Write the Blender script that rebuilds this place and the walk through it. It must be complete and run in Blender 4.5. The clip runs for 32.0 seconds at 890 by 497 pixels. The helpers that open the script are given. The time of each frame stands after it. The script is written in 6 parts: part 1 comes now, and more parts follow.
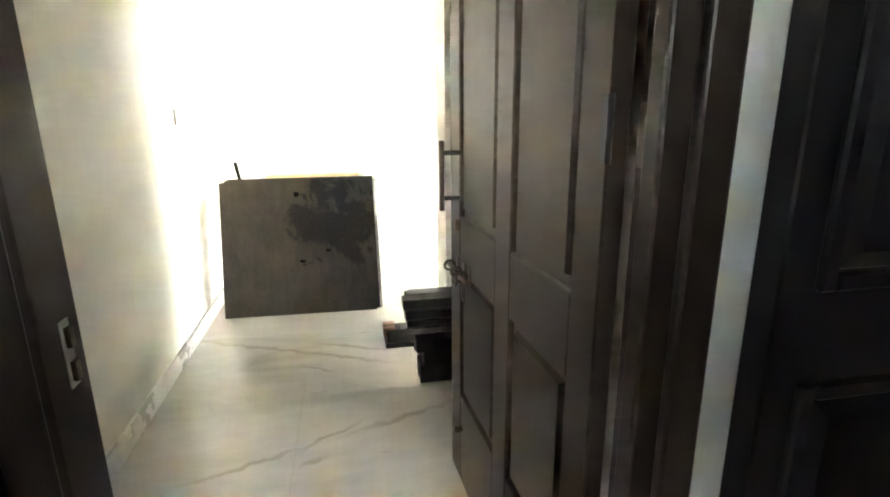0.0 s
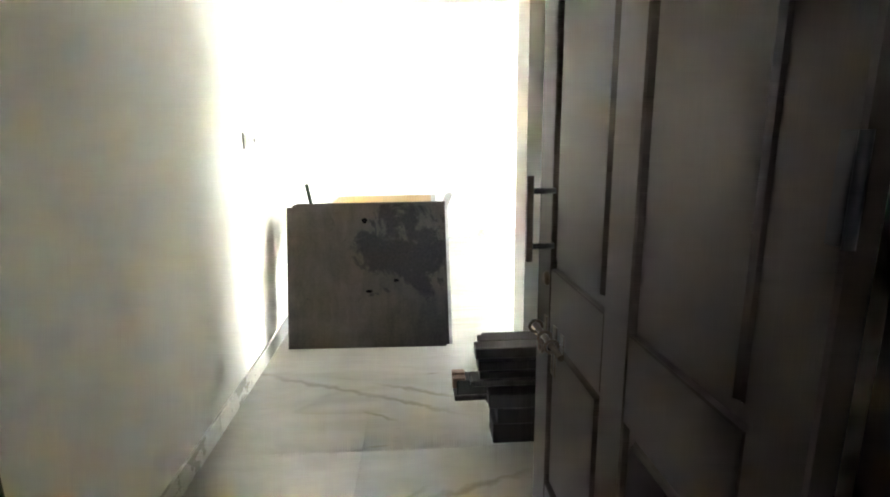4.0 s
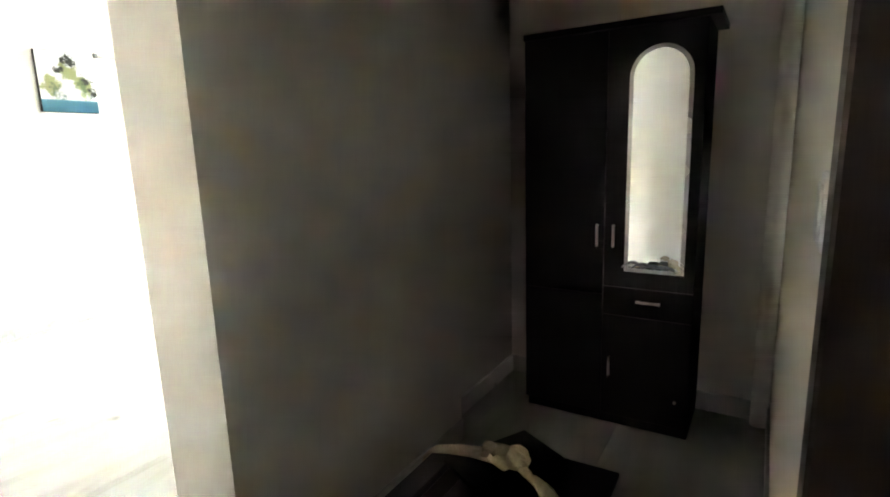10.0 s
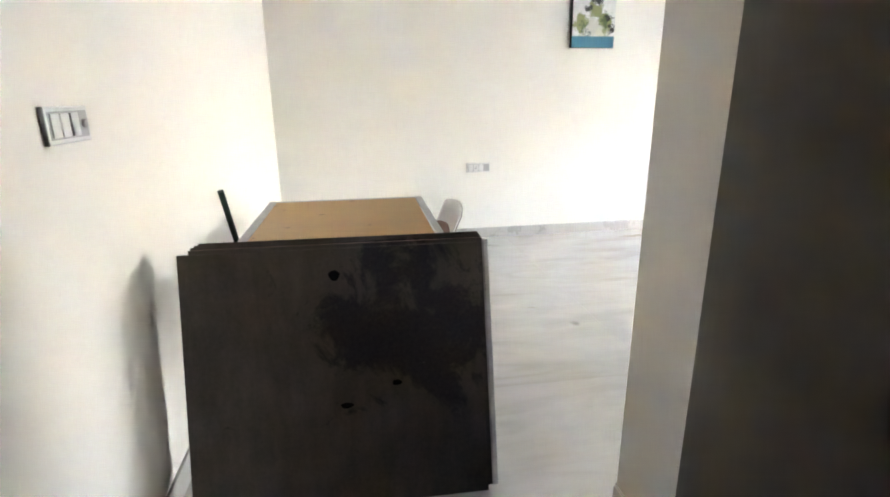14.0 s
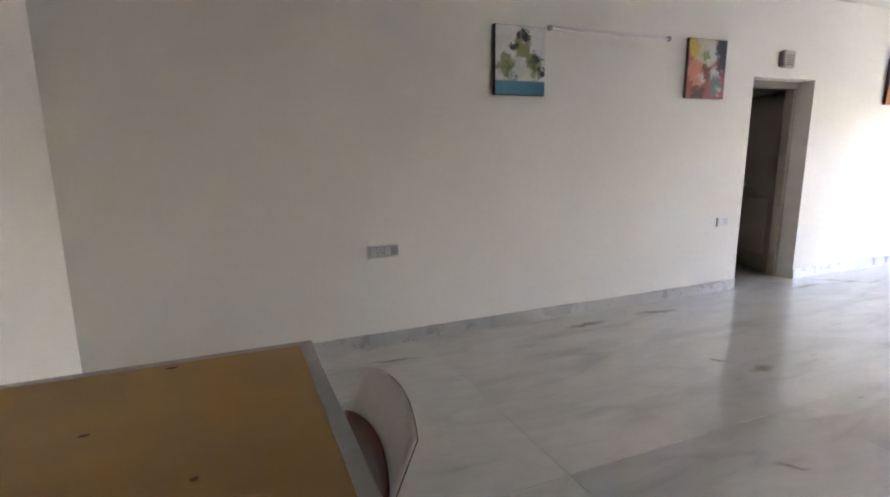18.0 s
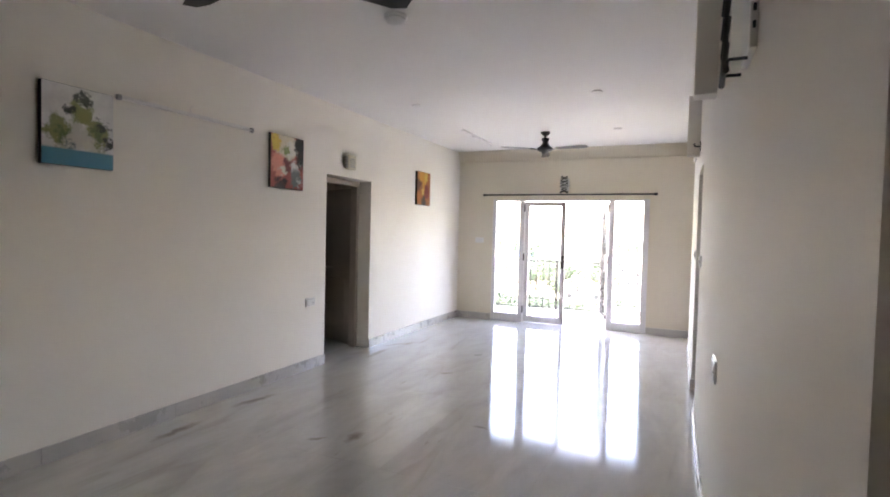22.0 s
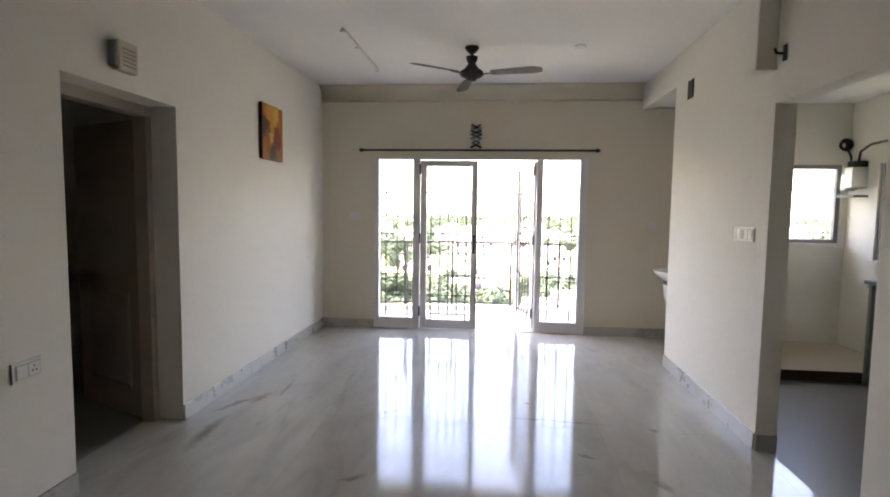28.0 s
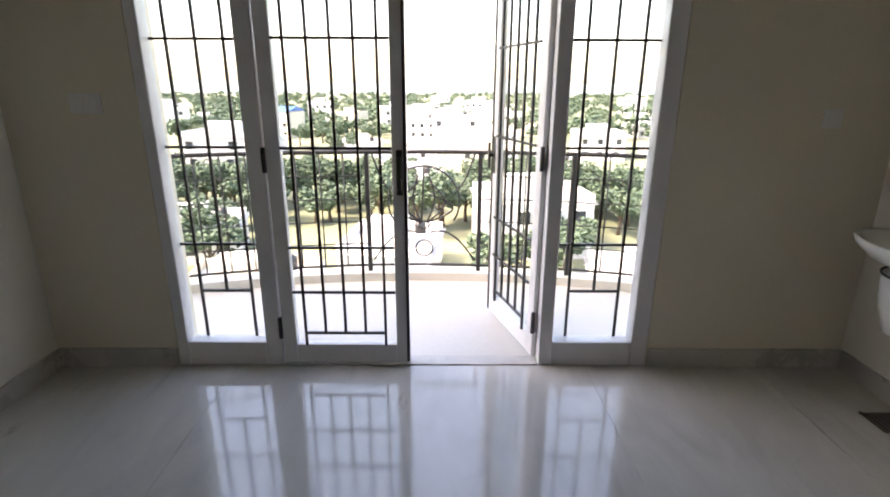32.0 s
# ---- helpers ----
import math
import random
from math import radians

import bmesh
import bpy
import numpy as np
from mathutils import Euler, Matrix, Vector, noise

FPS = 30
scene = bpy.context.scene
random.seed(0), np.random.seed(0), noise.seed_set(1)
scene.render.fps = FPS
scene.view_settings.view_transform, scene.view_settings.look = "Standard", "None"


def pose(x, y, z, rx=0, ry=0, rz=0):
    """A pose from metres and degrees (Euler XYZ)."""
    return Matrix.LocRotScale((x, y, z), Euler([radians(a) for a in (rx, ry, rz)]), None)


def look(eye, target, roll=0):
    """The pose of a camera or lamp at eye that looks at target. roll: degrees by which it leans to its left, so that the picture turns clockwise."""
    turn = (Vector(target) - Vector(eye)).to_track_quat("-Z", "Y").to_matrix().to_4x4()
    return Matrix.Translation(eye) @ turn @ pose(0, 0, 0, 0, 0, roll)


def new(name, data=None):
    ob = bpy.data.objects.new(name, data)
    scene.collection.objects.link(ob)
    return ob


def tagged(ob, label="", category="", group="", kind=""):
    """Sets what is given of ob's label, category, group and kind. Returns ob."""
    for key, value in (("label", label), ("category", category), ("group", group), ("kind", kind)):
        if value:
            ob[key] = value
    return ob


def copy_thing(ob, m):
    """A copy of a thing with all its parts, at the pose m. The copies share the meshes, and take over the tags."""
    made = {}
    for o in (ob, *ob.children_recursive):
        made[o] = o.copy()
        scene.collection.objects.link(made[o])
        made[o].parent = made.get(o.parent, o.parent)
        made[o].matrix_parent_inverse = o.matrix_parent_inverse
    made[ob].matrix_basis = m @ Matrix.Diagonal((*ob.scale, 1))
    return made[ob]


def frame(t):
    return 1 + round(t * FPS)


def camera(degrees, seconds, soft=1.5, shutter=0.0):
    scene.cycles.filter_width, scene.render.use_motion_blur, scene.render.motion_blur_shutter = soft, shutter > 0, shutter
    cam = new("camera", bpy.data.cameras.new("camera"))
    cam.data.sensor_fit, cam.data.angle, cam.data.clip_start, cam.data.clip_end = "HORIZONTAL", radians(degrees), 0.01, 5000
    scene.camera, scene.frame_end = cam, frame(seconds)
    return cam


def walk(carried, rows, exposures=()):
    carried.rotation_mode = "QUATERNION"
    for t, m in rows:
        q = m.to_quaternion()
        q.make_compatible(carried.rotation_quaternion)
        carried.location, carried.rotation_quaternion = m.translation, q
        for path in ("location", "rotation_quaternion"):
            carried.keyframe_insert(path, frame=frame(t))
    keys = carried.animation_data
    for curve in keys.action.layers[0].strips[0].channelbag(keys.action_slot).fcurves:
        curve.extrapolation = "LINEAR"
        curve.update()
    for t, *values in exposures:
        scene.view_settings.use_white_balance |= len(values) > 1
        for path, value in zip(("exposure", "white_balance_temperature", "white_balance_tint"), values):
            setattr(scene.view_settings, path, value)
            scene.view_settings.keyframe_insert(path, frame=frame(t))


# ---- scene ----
cam = camera(80.9, 32.0, 1.9)
PATH = [
    (0, (0.982, -7.110, 1.388), (1.330, -5.208, 0.876), -0.5),
    (0.5, (0.969, -7.041, 1.414), (1.252, -5.132, 0.887), -1.2),
    (1, (0.932, -6.999, 1.439), (1.200, -5.072, 0.973), -0.1),
    (1.5, (0.939, -6.997, 1.478), (1.181, -5.037, 1.157), 0.2),
    (2, (0.970, -6.971, 1.505), (1.188, -4.995, 1.288), -0.6),
    (2.5, (0.969, -6.961, 1.508), (1.192, -4.980, 1.343), -0.7),
    (3, (0.997, -6.928, 1.489), (1.170, -4.942, 1.332), -1.1),
    (3.5, (1.024, -6.862, 1.439), (1.142, -4.895, 1.100), -0.9),
    (5.5, (0.855, -6.337, 1.402), (0.843, -4.411, 0.861), -1.2),
    (6, (0.885, -6.113, 1.394), (0.817, -4.198, 0.822), -0.7),
    (6.5, (0.881, -5.931, 1.417), (0.772, -4.024, 0.820), 0.0),
    (7, (0.781, -5.748, 1.407), (0.707, -3.842, 0.804), -0.2),
    (7.5, (0.809, -5.575, 1.414), (1.038, -3.680, 0.809), -1.1),
    (8, (0.834, -5.421, 1.429), (1.529, -3.627, 0.879), 0.7),
    (8.5, (0.813, -5.318, 1.410), (2.040, -3.844, 0.822), -0.4),
    (9, (0.745, -5.241, 1.380), (2.273, -4.090, 0.806), -1.0),
    (9.5, (0.745, -5.237, 1.396), (2.360, -4.175, 0.885), -2.4),
    (9.8, (0.749, -5.248, 1.419), (2.400, -4.209, 0.979), -2.2),
    (10, (0.750, -5.256, 1.432), (2.415, -4.214, 1.060), -1.9),
    (10.4, (0.746, -5.269, 1.448), (2.428, -4.216, 1.206), -1.5),
    (10.5, (0.742, -5.268, 1.450), (2.428, -4.215, 1.236), -1.4),
    (11, (0.745, -5.280, 1.452), (2.438, -4.217, 1.380), -0.6),
    (11.5, (0.735, -5.280, 1.462), (2.428, -4.216, 1.450), -0.2),
    (11.6, (0.743, -5.281, 1.458), (2.435, -4.215, 1.454), -0.1),
    (12, (0.745, -5.280, 1.430), (2.398, -4.155, 1.352), 0.2),
    (12.3, (0.755, -5.282, 1.413), (2.268, -4.025, 1.070), -0.1),
    (12.4, (0.757, -5.283, 1.409), (2.213, -3.977, 0.998), -0.2),
    (12.5, (0.760, -5.285, 1.405), (2.145, -3.915, 0.947), -0.3),
    (13, (0.725, -5.260, 1.390), (1.700, -3.605, 0.843), -0.4),
    (13.5, (0.702, -5.234, 1.406), (1.160, -3.375, 0.829), -0.4),
    (15.5, (0.753, -4.394, 1.447), (0.979, -2.485, 0.897), -0.6),
    (16, (0.771, -4.142, 1.446), (1.009, -2.226, 0.924), -0.4),
    (16.2, (0.773, -4.049, 1.452), (1.034, -2.132, 0.950), -0.6),
    (16.5, (0.777, -3.963, 1.458), (1.075, -2.048, 0.965), -1.0),
    (17, (0.851, -3.814, 1.458), (1.179, -1.901, 0.974), -1.6),
    (17.5, (0.888, -3.720, 1.469), (1.322, -1.826, 0.994), -0.5),
    (18, (0.868, -3.622, 1.477), (1.641, -1.818, 1.092), -0.6),
    (18.5, (0.853, -3.555, 1.455), (2.010, -1.955, 1.135), 0.0),
    (19, (0.861, -3.545, 1.485), (2.259, -2.139, 1.224), 1.0),
    (19.5, (0.882, -3.543, 1.490), (2.438, -2.313, 1.236), 1.4),
    (20, (0.910, -3.551, 1.470), (2.582, -2.481, 1.226), 1.0),
    (20.5, (0.933, -3.545, 1.482), (2.682, -2.608, 1.232), 0.6),
    (21, (0.947, -3.549, 1.483), (2.741, -2.701, 1.232), 0.3),
    (21.5, (0.941, -3.540, 1.499), (2.753, -2.716, 1.305), 0.5),
    (22, (0.939, -3.539, 1.503), (2.766, -2.727, 1.436), 1.4),
    (22.5, (0.938, -3.525, 1.512), (2.768, -2.718, 1.523), 2.0),
    (23, (0.954, -3.515, 1.512), (2.785, -2.710, 1.530), 2.3),
    (23.5, (0.993, -3.505, 1.465), (2.810, -2.722, 1.175), 2.1),
    (24, (1.109, -3.495, 1.398), (2.809, -2.623, 0.806), 1.0),
    (24.5, (1.280, -3.447, 1.397), (2.883, -2.430, 0.768), 1.0),
    (26.5, (2.236, -2.511, 1.399), (4.007, -1.756, 0.856), 0.0),
    (27, (2.518, -2.291, 1.409), (4.405, -1.866, 0.901), -2.2),
    (27.5, (2.907, -2.206, 1.464), (4.859, -1.874, 1.180), -1.7),
    (28, (3.297, -2.093, 1.469), (5.282, -1.901, 1.313), 0.8),
    (28.5, (3.686, -2.062, 1.408), (5.659, -1.973, 1.090), 0.4),
    (29, (4.144, -2.080, 1.405), (6.083, -2.020, 0.920), 0.3),
    (29.5, (4.674, -2.035, 1.370), (6.606, -2.031, 0.850), 0.1),
    (30, (5.141, -2.032, 1.368), (7.070, -2.094, 0.845), -0.6),
    (30.5, (5.612, -2.032, 1.420), (7.532, -2.085, 0.867), 0.1),
    (31, (6.087, -2.057, 1.433), (8.008, -2.092, 0.878), -0.4),
    (31.5, (6.568, -2.097, 1.466), (8.480, -2.135, 0.879), -0.6),
    (32, (6.973, -2.047, 1.447), (8.881, -2.054, 0.848), 0.2),
]

EXPOSURES = [(0.0, 9.65, 8200, 20), (3.0, 9.3, 7650, 19), (6.0, 8.8, 7400, 21), (7.0, 8.26, 7400, 22), (8.0, 8.52, 7650, 22), (9.0, 8.75, 7650, 22), (10.5, 8.98, 7650, 22), (12.0, 8.78, 7750, 22), (13.0, 8.5, 7150, 26), (15.5, 6.85, 7400, 27), (16.2, 6.75, 7400, 28), (17.0, 6.62, 7400, 31), (18.0, 5.92, 7500, 31), (18.5, 5.12, 7600, 31), (19.0, 5.07, 7700, 31), (21.0, 5.47, 7700, 32), (24.0, 5.37, 7900, 32), (27.0, 4.72, 8200, 29), (28.0, 4.32, 8200, 28), (30.0, 3.92, 8400, 23), (32.0, 3.10, 8300, 23)]
walk(cam, [(t, look(eye, target, roll)) for t, eye, target, roll in PATH], EXPOSURES)

# ---- daylight: a bright overcast sky ----
world = bpy.data.worlds.new("sky")
scene.world = world
world.use_nodes = True
wn = world.node_tree.nodes
sky = wn.new("ShaderNodeTexSky")
sky.sky_type, sky.sun_disc = "NISHITA", False
sky.sun_elevation, sky.sun_rotation = radians(52), radians(339)
sky.air_density, sky.dust_density, sky.ozone_density = 1.0, 2.0, 1.0
wn["Background"].inputs["Strength"].default_value = 0.15
world.node_tree.links.new(sky.outputs[0], wn["Background"].inputs["Color"])
sun_data = bpy.data.lights.new("sun", "SUN")
sun_data.energy, sun_data.angle, sun_data.color = 1.5, radians(14), (1.0, 0.96, 0.9)
sun = new("sun", sun_data)
sun.matrix_world = look((0, 0, 42.5), (12, -31, 0))

# ---- plan, in metres: x along the hall to the balcony, y to the picture wall, z up ----
XB, YR = 9.473, -3.713        # balcony wall, kitchen-side wall of the hall
CEIL = 2.88
PX, PY = 1.553, -4.02        # end and back of the dividing wall
RNG = random.Random(7)


# ---- mesh tools ----
def box(bm, x0, x1, y0, y1, z0, z1, bevel=0.0, seg=1):
    vs = [bm.verts.new((x, y, z)) for x in (x0, x1) for y in (y0, y1) for z in (z0, z1)]
    fs = [bm.faces.new([vs[i] for i in q]) for q in ((0, 1, 3, 2), (4, 6, 7, 5), (0, 4, 5, 1), (2, 3, 7, 6), (0, 2, 6, 4), (1, 5, 7, 3))]
    if bevel > 0:
        es = list({e for f in fs for e in f.edges})
        bmesh.ops.bevel(bm, geom=es, offset=bevel, segments=seg, affect="EDGES", profile=0.5)
    return bm


def cbox(x0, x1, y0, y1, z0, z1, bevel=0.0, seg=1):
    return box(bmesh.new(), x0, x1, y0, y1, z0, z1, bevel, seg)


def obox(bm, m, sx, sy, sz, bevel=0.0):
    """A box of that size with the middle of its base at the pose m."""
    b = cbox(-sx / 2, sx / 2, -sy / 2, sy / 2, 0, sz, bevel)
    b.transform(m)
    me = bpy.data.meshes.new("t")
    b.to_mesh(me)
    b.free()
    bm.from_mesh(me)
    bpy.data.meshes.remove(me)
    return bm


def rings(bm, loops, close=True, caps=True, smooth=True):
    """Joins loops of points into a skin."""
    made = [[bm.verts.new(p) for p in lp] for lp in loops]
    n = len(made[0])
    for a, b in zip(made, made[1:]):
        for i in range(n if close else n - 1):
            f = bm.faces.new((a[i], a[(i + 1) % n], b[(i + 1) % n], b[i]))
            f.smooth = smooth
    if caps:
        bm.faces.new(made[0][::-1])
        bm.faces.new(made[-1])
    return bm


def tube(bm, pts, r, seg=10, caps=True):
    """A round bar along points; r is one radius or one for each point."""
    pts = [Vector(p) for p in pts]
    rs = r if isinstance(r, (list, tuple)) else [r] * len(pts)
    loops, side = [], None
    for i, p in enumerate(pts):
        d = (pts[min(i + 1, len(pts) - 1)] - pts[max(i - 1, 0)]).normalized()
        if side is None:
            side = d.orthogonal().normalized()
        side = (side - d * side.dot(d)).normalized()
        up = d.cross(side)
        loops.append([p + rs[i] * (math.cos(a) * side + math.sin(a) * up) for a in (2 * math.pi * k / seg for k in range(seg))])
    return rings(bm, loops, True, caps)


def lathe(bm, profile, cx, cy, seg=24):
    """Turns (radius, height) pairs round an upright axis."""
    return rings(bm, [[(cx + max(r, 1e-4) * math.cos(a), cy + max(r, 1e-4) * math.sin(a), z) for a in (2 * math.pi * k / seg for k in range(seg))] for r, z in profile])


def finish(name, bm, material):
    bmesh.ops.recalc_face_normals(bm, faces=bm.faces)
    me = bpy.data.meshes.new(name)
    bm.to_mesh(me)
    bm.free()
    me.materials.append(material)
    return me


def part(name, bm, material, parent=None, label="", kind=""):
    """Links a bmesh as one mesh object under a thing or a part, its origin in its middle."""
    me = finish(name, bm, material)
    n = len(me.vertices)
    co = np.empty(n * 3, dtype=np.float32)
    me.vertices.foreach_get("co", co)
    co = co.reshape(-1, 3)
    c = Vector(((co.min(0) + co.max(0)) / 2).tolist())
    me.transform(Matrix.Translation(-c))
    ob = new(name, me)
    if parent is None:
        ob.location = c
    else:
        ob.parent = parent
        ob.location = c - base_of(parent)
    return tagged(ob, label=label, kind=kind)


def base_of(ob):
    p = ob.location.copy()
    while ob.parent:
        ob = ob.parent
        p = p + ob.location
    return p


def thing(name, at, label, category, group="", kind=""):
    ob = new(name)
    ob.location = at
    ob.empty_display_size = 0.1
    return tagged(ob, label, category, group, kind)


def structure(name, bm, material, label="", category=""):
    return tagged(part(name, bm, material), label, category, kind="structure")


# ---- materials ----
def nodes_of(name, rough=0.5, metal=0.0, spec=0.5):
    m = bpy.data.materials.new(name)
    m.use_nodes = True
    nt = m.node_tree
    b = nt.nodes["Principled BSDF"]
    b.inputs["Roughness"].default_value, b.inputs["Metallic"].default_value = rough, metal
    b.inputs["Specular IOR Level"].default_value = spec
    return m, nt, b


def noise_node(nt, scale, detail=4.0, rough=0.55, stretch=None, distortion=0.0):
    geo = nt.nodes.new("ShaderNodeNewGeometry")
    src = geo.outputs["Position"]
    if stretch:
        mp = nt.nodes.new("ShaderNodeMapping")
        mp.inputs["Scale"].default_value = stretch[:3]
        if len(stretch) > 3:
            mp.inputs["Rotation"].default_value = (0, 0, radians(stretch[3]))
        nt.links.new(src, mp.inputs["Vector"])
        src = mp.outputs["Vector"]
    n = nt.nodes.new("ShaderNodeTexNoise")
    n.inputs["Scale"].default_value, n.inputs["Detail"].default_value = scale, detail
    n.inputs["Roughness"].default_value, n.inputs["Distortion"].default_value = rough, distortion
    nt.links.new(src, n.inputs["Vector"])
    return n.outputs["Fac"]


def ramp(nt, fac, stops):
    r = nt.nodes.new("ShaderNodeValToRGB")
    els = r.color_ramp.elements
    while len(els) < len(stops):
        els.new(0.5)
    for e, (p, c) in zip(els, stops):
        e.position, e.color = p, (*c, 1)
    nt.links.new(fac, r.inputs["Fac"])
    return r.outputs["Color"]


def mix(nt, fac, a, b, blend="MIX"):
    n = nt.nodes.new("ShaderNodeMix")
    n.data_type, n.blend_type = "RGBA", blend
    for sock, v in (("Factor", fac), ("A", a), ("B", b)):
        ins = [i for i in n.inputs if i.name == sock and (i.type == "RGBA" or sock == "Factor" and i.type == "VALUE")][0]
        if isinstance(v, (int, float)):
            ins.default_value = v
        elif isinstance(v, tuple):
            ins.default_value = (*v, 1)
        else:
            nt.links.new(v, ins)
    return [o for o in n.outputs if o.type == "RGBA"][0]


def bump(nt, b, height, strength=0.2, dist=0.005):
    n = nt.nodes.new("ShaderNodeBump")
    n.inputs["Strength"].default_value, n.inputs["Distance"].default_value = strength, dist
    nt.links.new(height, n.inputs["Height"])
    nt.links.new(n.outputs["Normal"], b.inputs["Normal"])


def gloss(nt, b, fac, lo, hi):
    n = nt.nodes.new("ShaderNodeMapRange")
    n.inputs["To Min"].default_value, n.inputs["To Max"].default_value = lo, hi
    nt.links.new(fac, n.inputs["Value"])
    nt.links.new(n.outputs["Result"], b.inputs["Roughness"])


def surface(name, dark, light, rough=0.5, metal=0.0, big=1.2, fine=40.0, relief=0.15, dist=0.003, stretch=None, island=0.0, spread=0.12):
    """A surface with broad and fine variation between two colours."""
    m, nt, b = nodes_of(name, rough, metal)
    broad = noise_node(nt, big, 3.0)
    grain = noise_node(nt, fine, 5.0, 0.6, stretch)
    col = ramp(nt, broad, ((0.3, dark), (0.7, light)))
    col = mix(nt, 0.35, col, ramp(nt, grain, ((0.3, dark), (0.7, light))))
    if island:
        info = nt.nodes.new("ShaderNodeObjectInfo")
        col = mix(nt, 1.0, col, ramp(nt, info.outputs["Random"], ((0.0, (1 - island,) * 3), (1.0, (1.0,) * 3))), "MULTIPLY")
    nt.links.new(col, b.inputs["Base Color"])
    bump(nt, b, grain, relief, dist)
    gloss(nt, b, broad, max(rough - spread, 0.02), min(rough + spread, 1.0))
    return m


def stone_floor(name, tint, rough, stains=()):
    """Polished white marble: soft grey clouds drawn out aslant, a few faint brownish smears and veins."""
    m, nt, b = nodes_of(name, rough)
    shade = lambda k: tuple(k * c for c in tint)  # noqa: E731
    cloud = noise_node(nt, 1.5, 5.0, 0.6, (0.7, 1.7, 1.0, 18), 0.9)
    drift = noise_node(nt, 3.0, 7.0, 0.62, (0.6, 1.9, 1.0, 20), 1.2)
    col = ramp(nt, cloud, ((0.32, shade(0.78)), (0.60, tint)))
    col = mix(nt, 0.4, col, ramp(nt, drift, ((0.32, shade(0.84)), (0.62, shade(1.02)))))
    vein = ramp(nt, noise_node(nt, 0.8, 3.0, 0.5, (0.35, 1.7, 1.0, 22), 0.35), ((0.455, (0, 0, 0)), (0.495, (0.36,) * 3), (0.505, (0.14,) * 3), (0.57, (0, 0, 0))))
    patch = ramp(nt, noise_node(nt, 0.9, 3.0), ((0.47, (0, 0, 0)), (0.62, (1, 1, 1))))
    col = mix(nt, mix(nt, 1.0, vein, patch, "MULTIPLY"), col, (0.30, 0.265, 0.22))
    smear = ramp(nt, noise_node(nt, 2.4, 6.0, 0.62, (0.7, 3.2, 1.0, 22), 0.3), ((0.665, (0, 0, 0)), (0.74, (0.6,) * 3)))
    col = mix(nt, smear, col, (0.19, 0.155, 0.115))
    if stains:
        geo = nt.nodes.new("ShaderNodeNewGeometry")
        wob = nt.nodes.new("ShaderNodeTexNoise")
        wob.inputs["Scale"].default_value, wob.inputs["Detail"].default_value = 14.0, 5.0
        nt.links.new(geo.outputs["Position"], wob.inputs["Vector"])
        shift = nt.nodes.new("ShaderNodeVectorMath")
        shift.operation = "MULTIPLY_ADD"
        shift.inputs[1].default_value, shift.inputs[2].default_value = (0.09, 0.09, 0.0), (-0.045, -0.045, 0.0)
        nt.links.new(wob.outputs["Color"], shift.inputs[0])
        at = nt.nodes.new("ShaderNodeVectorMath")
        nt.links.new(geo.outputs["Position"], at.inputs[0])
        nt.links.new(shift.outputs[0], at.inputs[1])
        for spots_, paint, strength in stains:
            top = None
            for x, y, length, width, turn in spots_:
                mp = nt.nodes.new("ShaderNodeMapping")
                mp.vector_type = "TEXTURE"
                mp.inputs["Location"].default_value = (x, y, 0)
                mp.inputs["Rotation"].default_value = (0, 0, radians(turn))
                mp.inputs["Scale"].default_value = (length * 0.62, width * 0.62, 10)
                nt.links.new(at.outputs[0], mp.inputs["Vector"])
                far_ = nt.nodes.new("ShaderNodeVectorMath")
                far_.operation = "LENGTH"
                nt.links.new(mp.outputs[0], far_.inputs[0])
                fade = nt.nodes.new("ShaderNodeMapRange")
                fade.inputs["From Min"].default_value, fade.inputs["From Max"].default_value = 1.0, 0.25
                fade.inputs["To Max"].default_value = strength
                nt.links.new(far_.outputs["Value"], fade.inputs["Value"])
                if top is None:
                    top = fade.outputs[0]
                else:
                    mx = nt.nodes.new("ShaderNodeMath")
                    mx.operation = "MAXIMUM"
                    nt.links.new(top, mx.inputs[0])
                    nt.links.new(fade.outputs[0], mx.inputs[1])
                    top = mx.outputs[0]
            col = mix(nt, top, col, paint)
    info = nt.nodes.new("ShaderNodeObjectInfo")
    col = mix(nt, 1.0, col, ramp(nt, info.outputs["Random"], ((0.0, (0.95, 0.95, 0.96)), (1.0, (1.0, 1.0, 0.99)))), "MULTIPLY")
    nt.links.new(col, b.inputs["Base Color"])
    gloss(nt, b, noise_node(nt, 3.0, 6.0, 0.7), rough * 0.4, rough * 1.75)
    b.inputs["Specular IOR Level"].default_value = 1.0
    bump(nt, b, noise_node(nt, 2.2, 2.0), 0.05, 0.004)
    return m


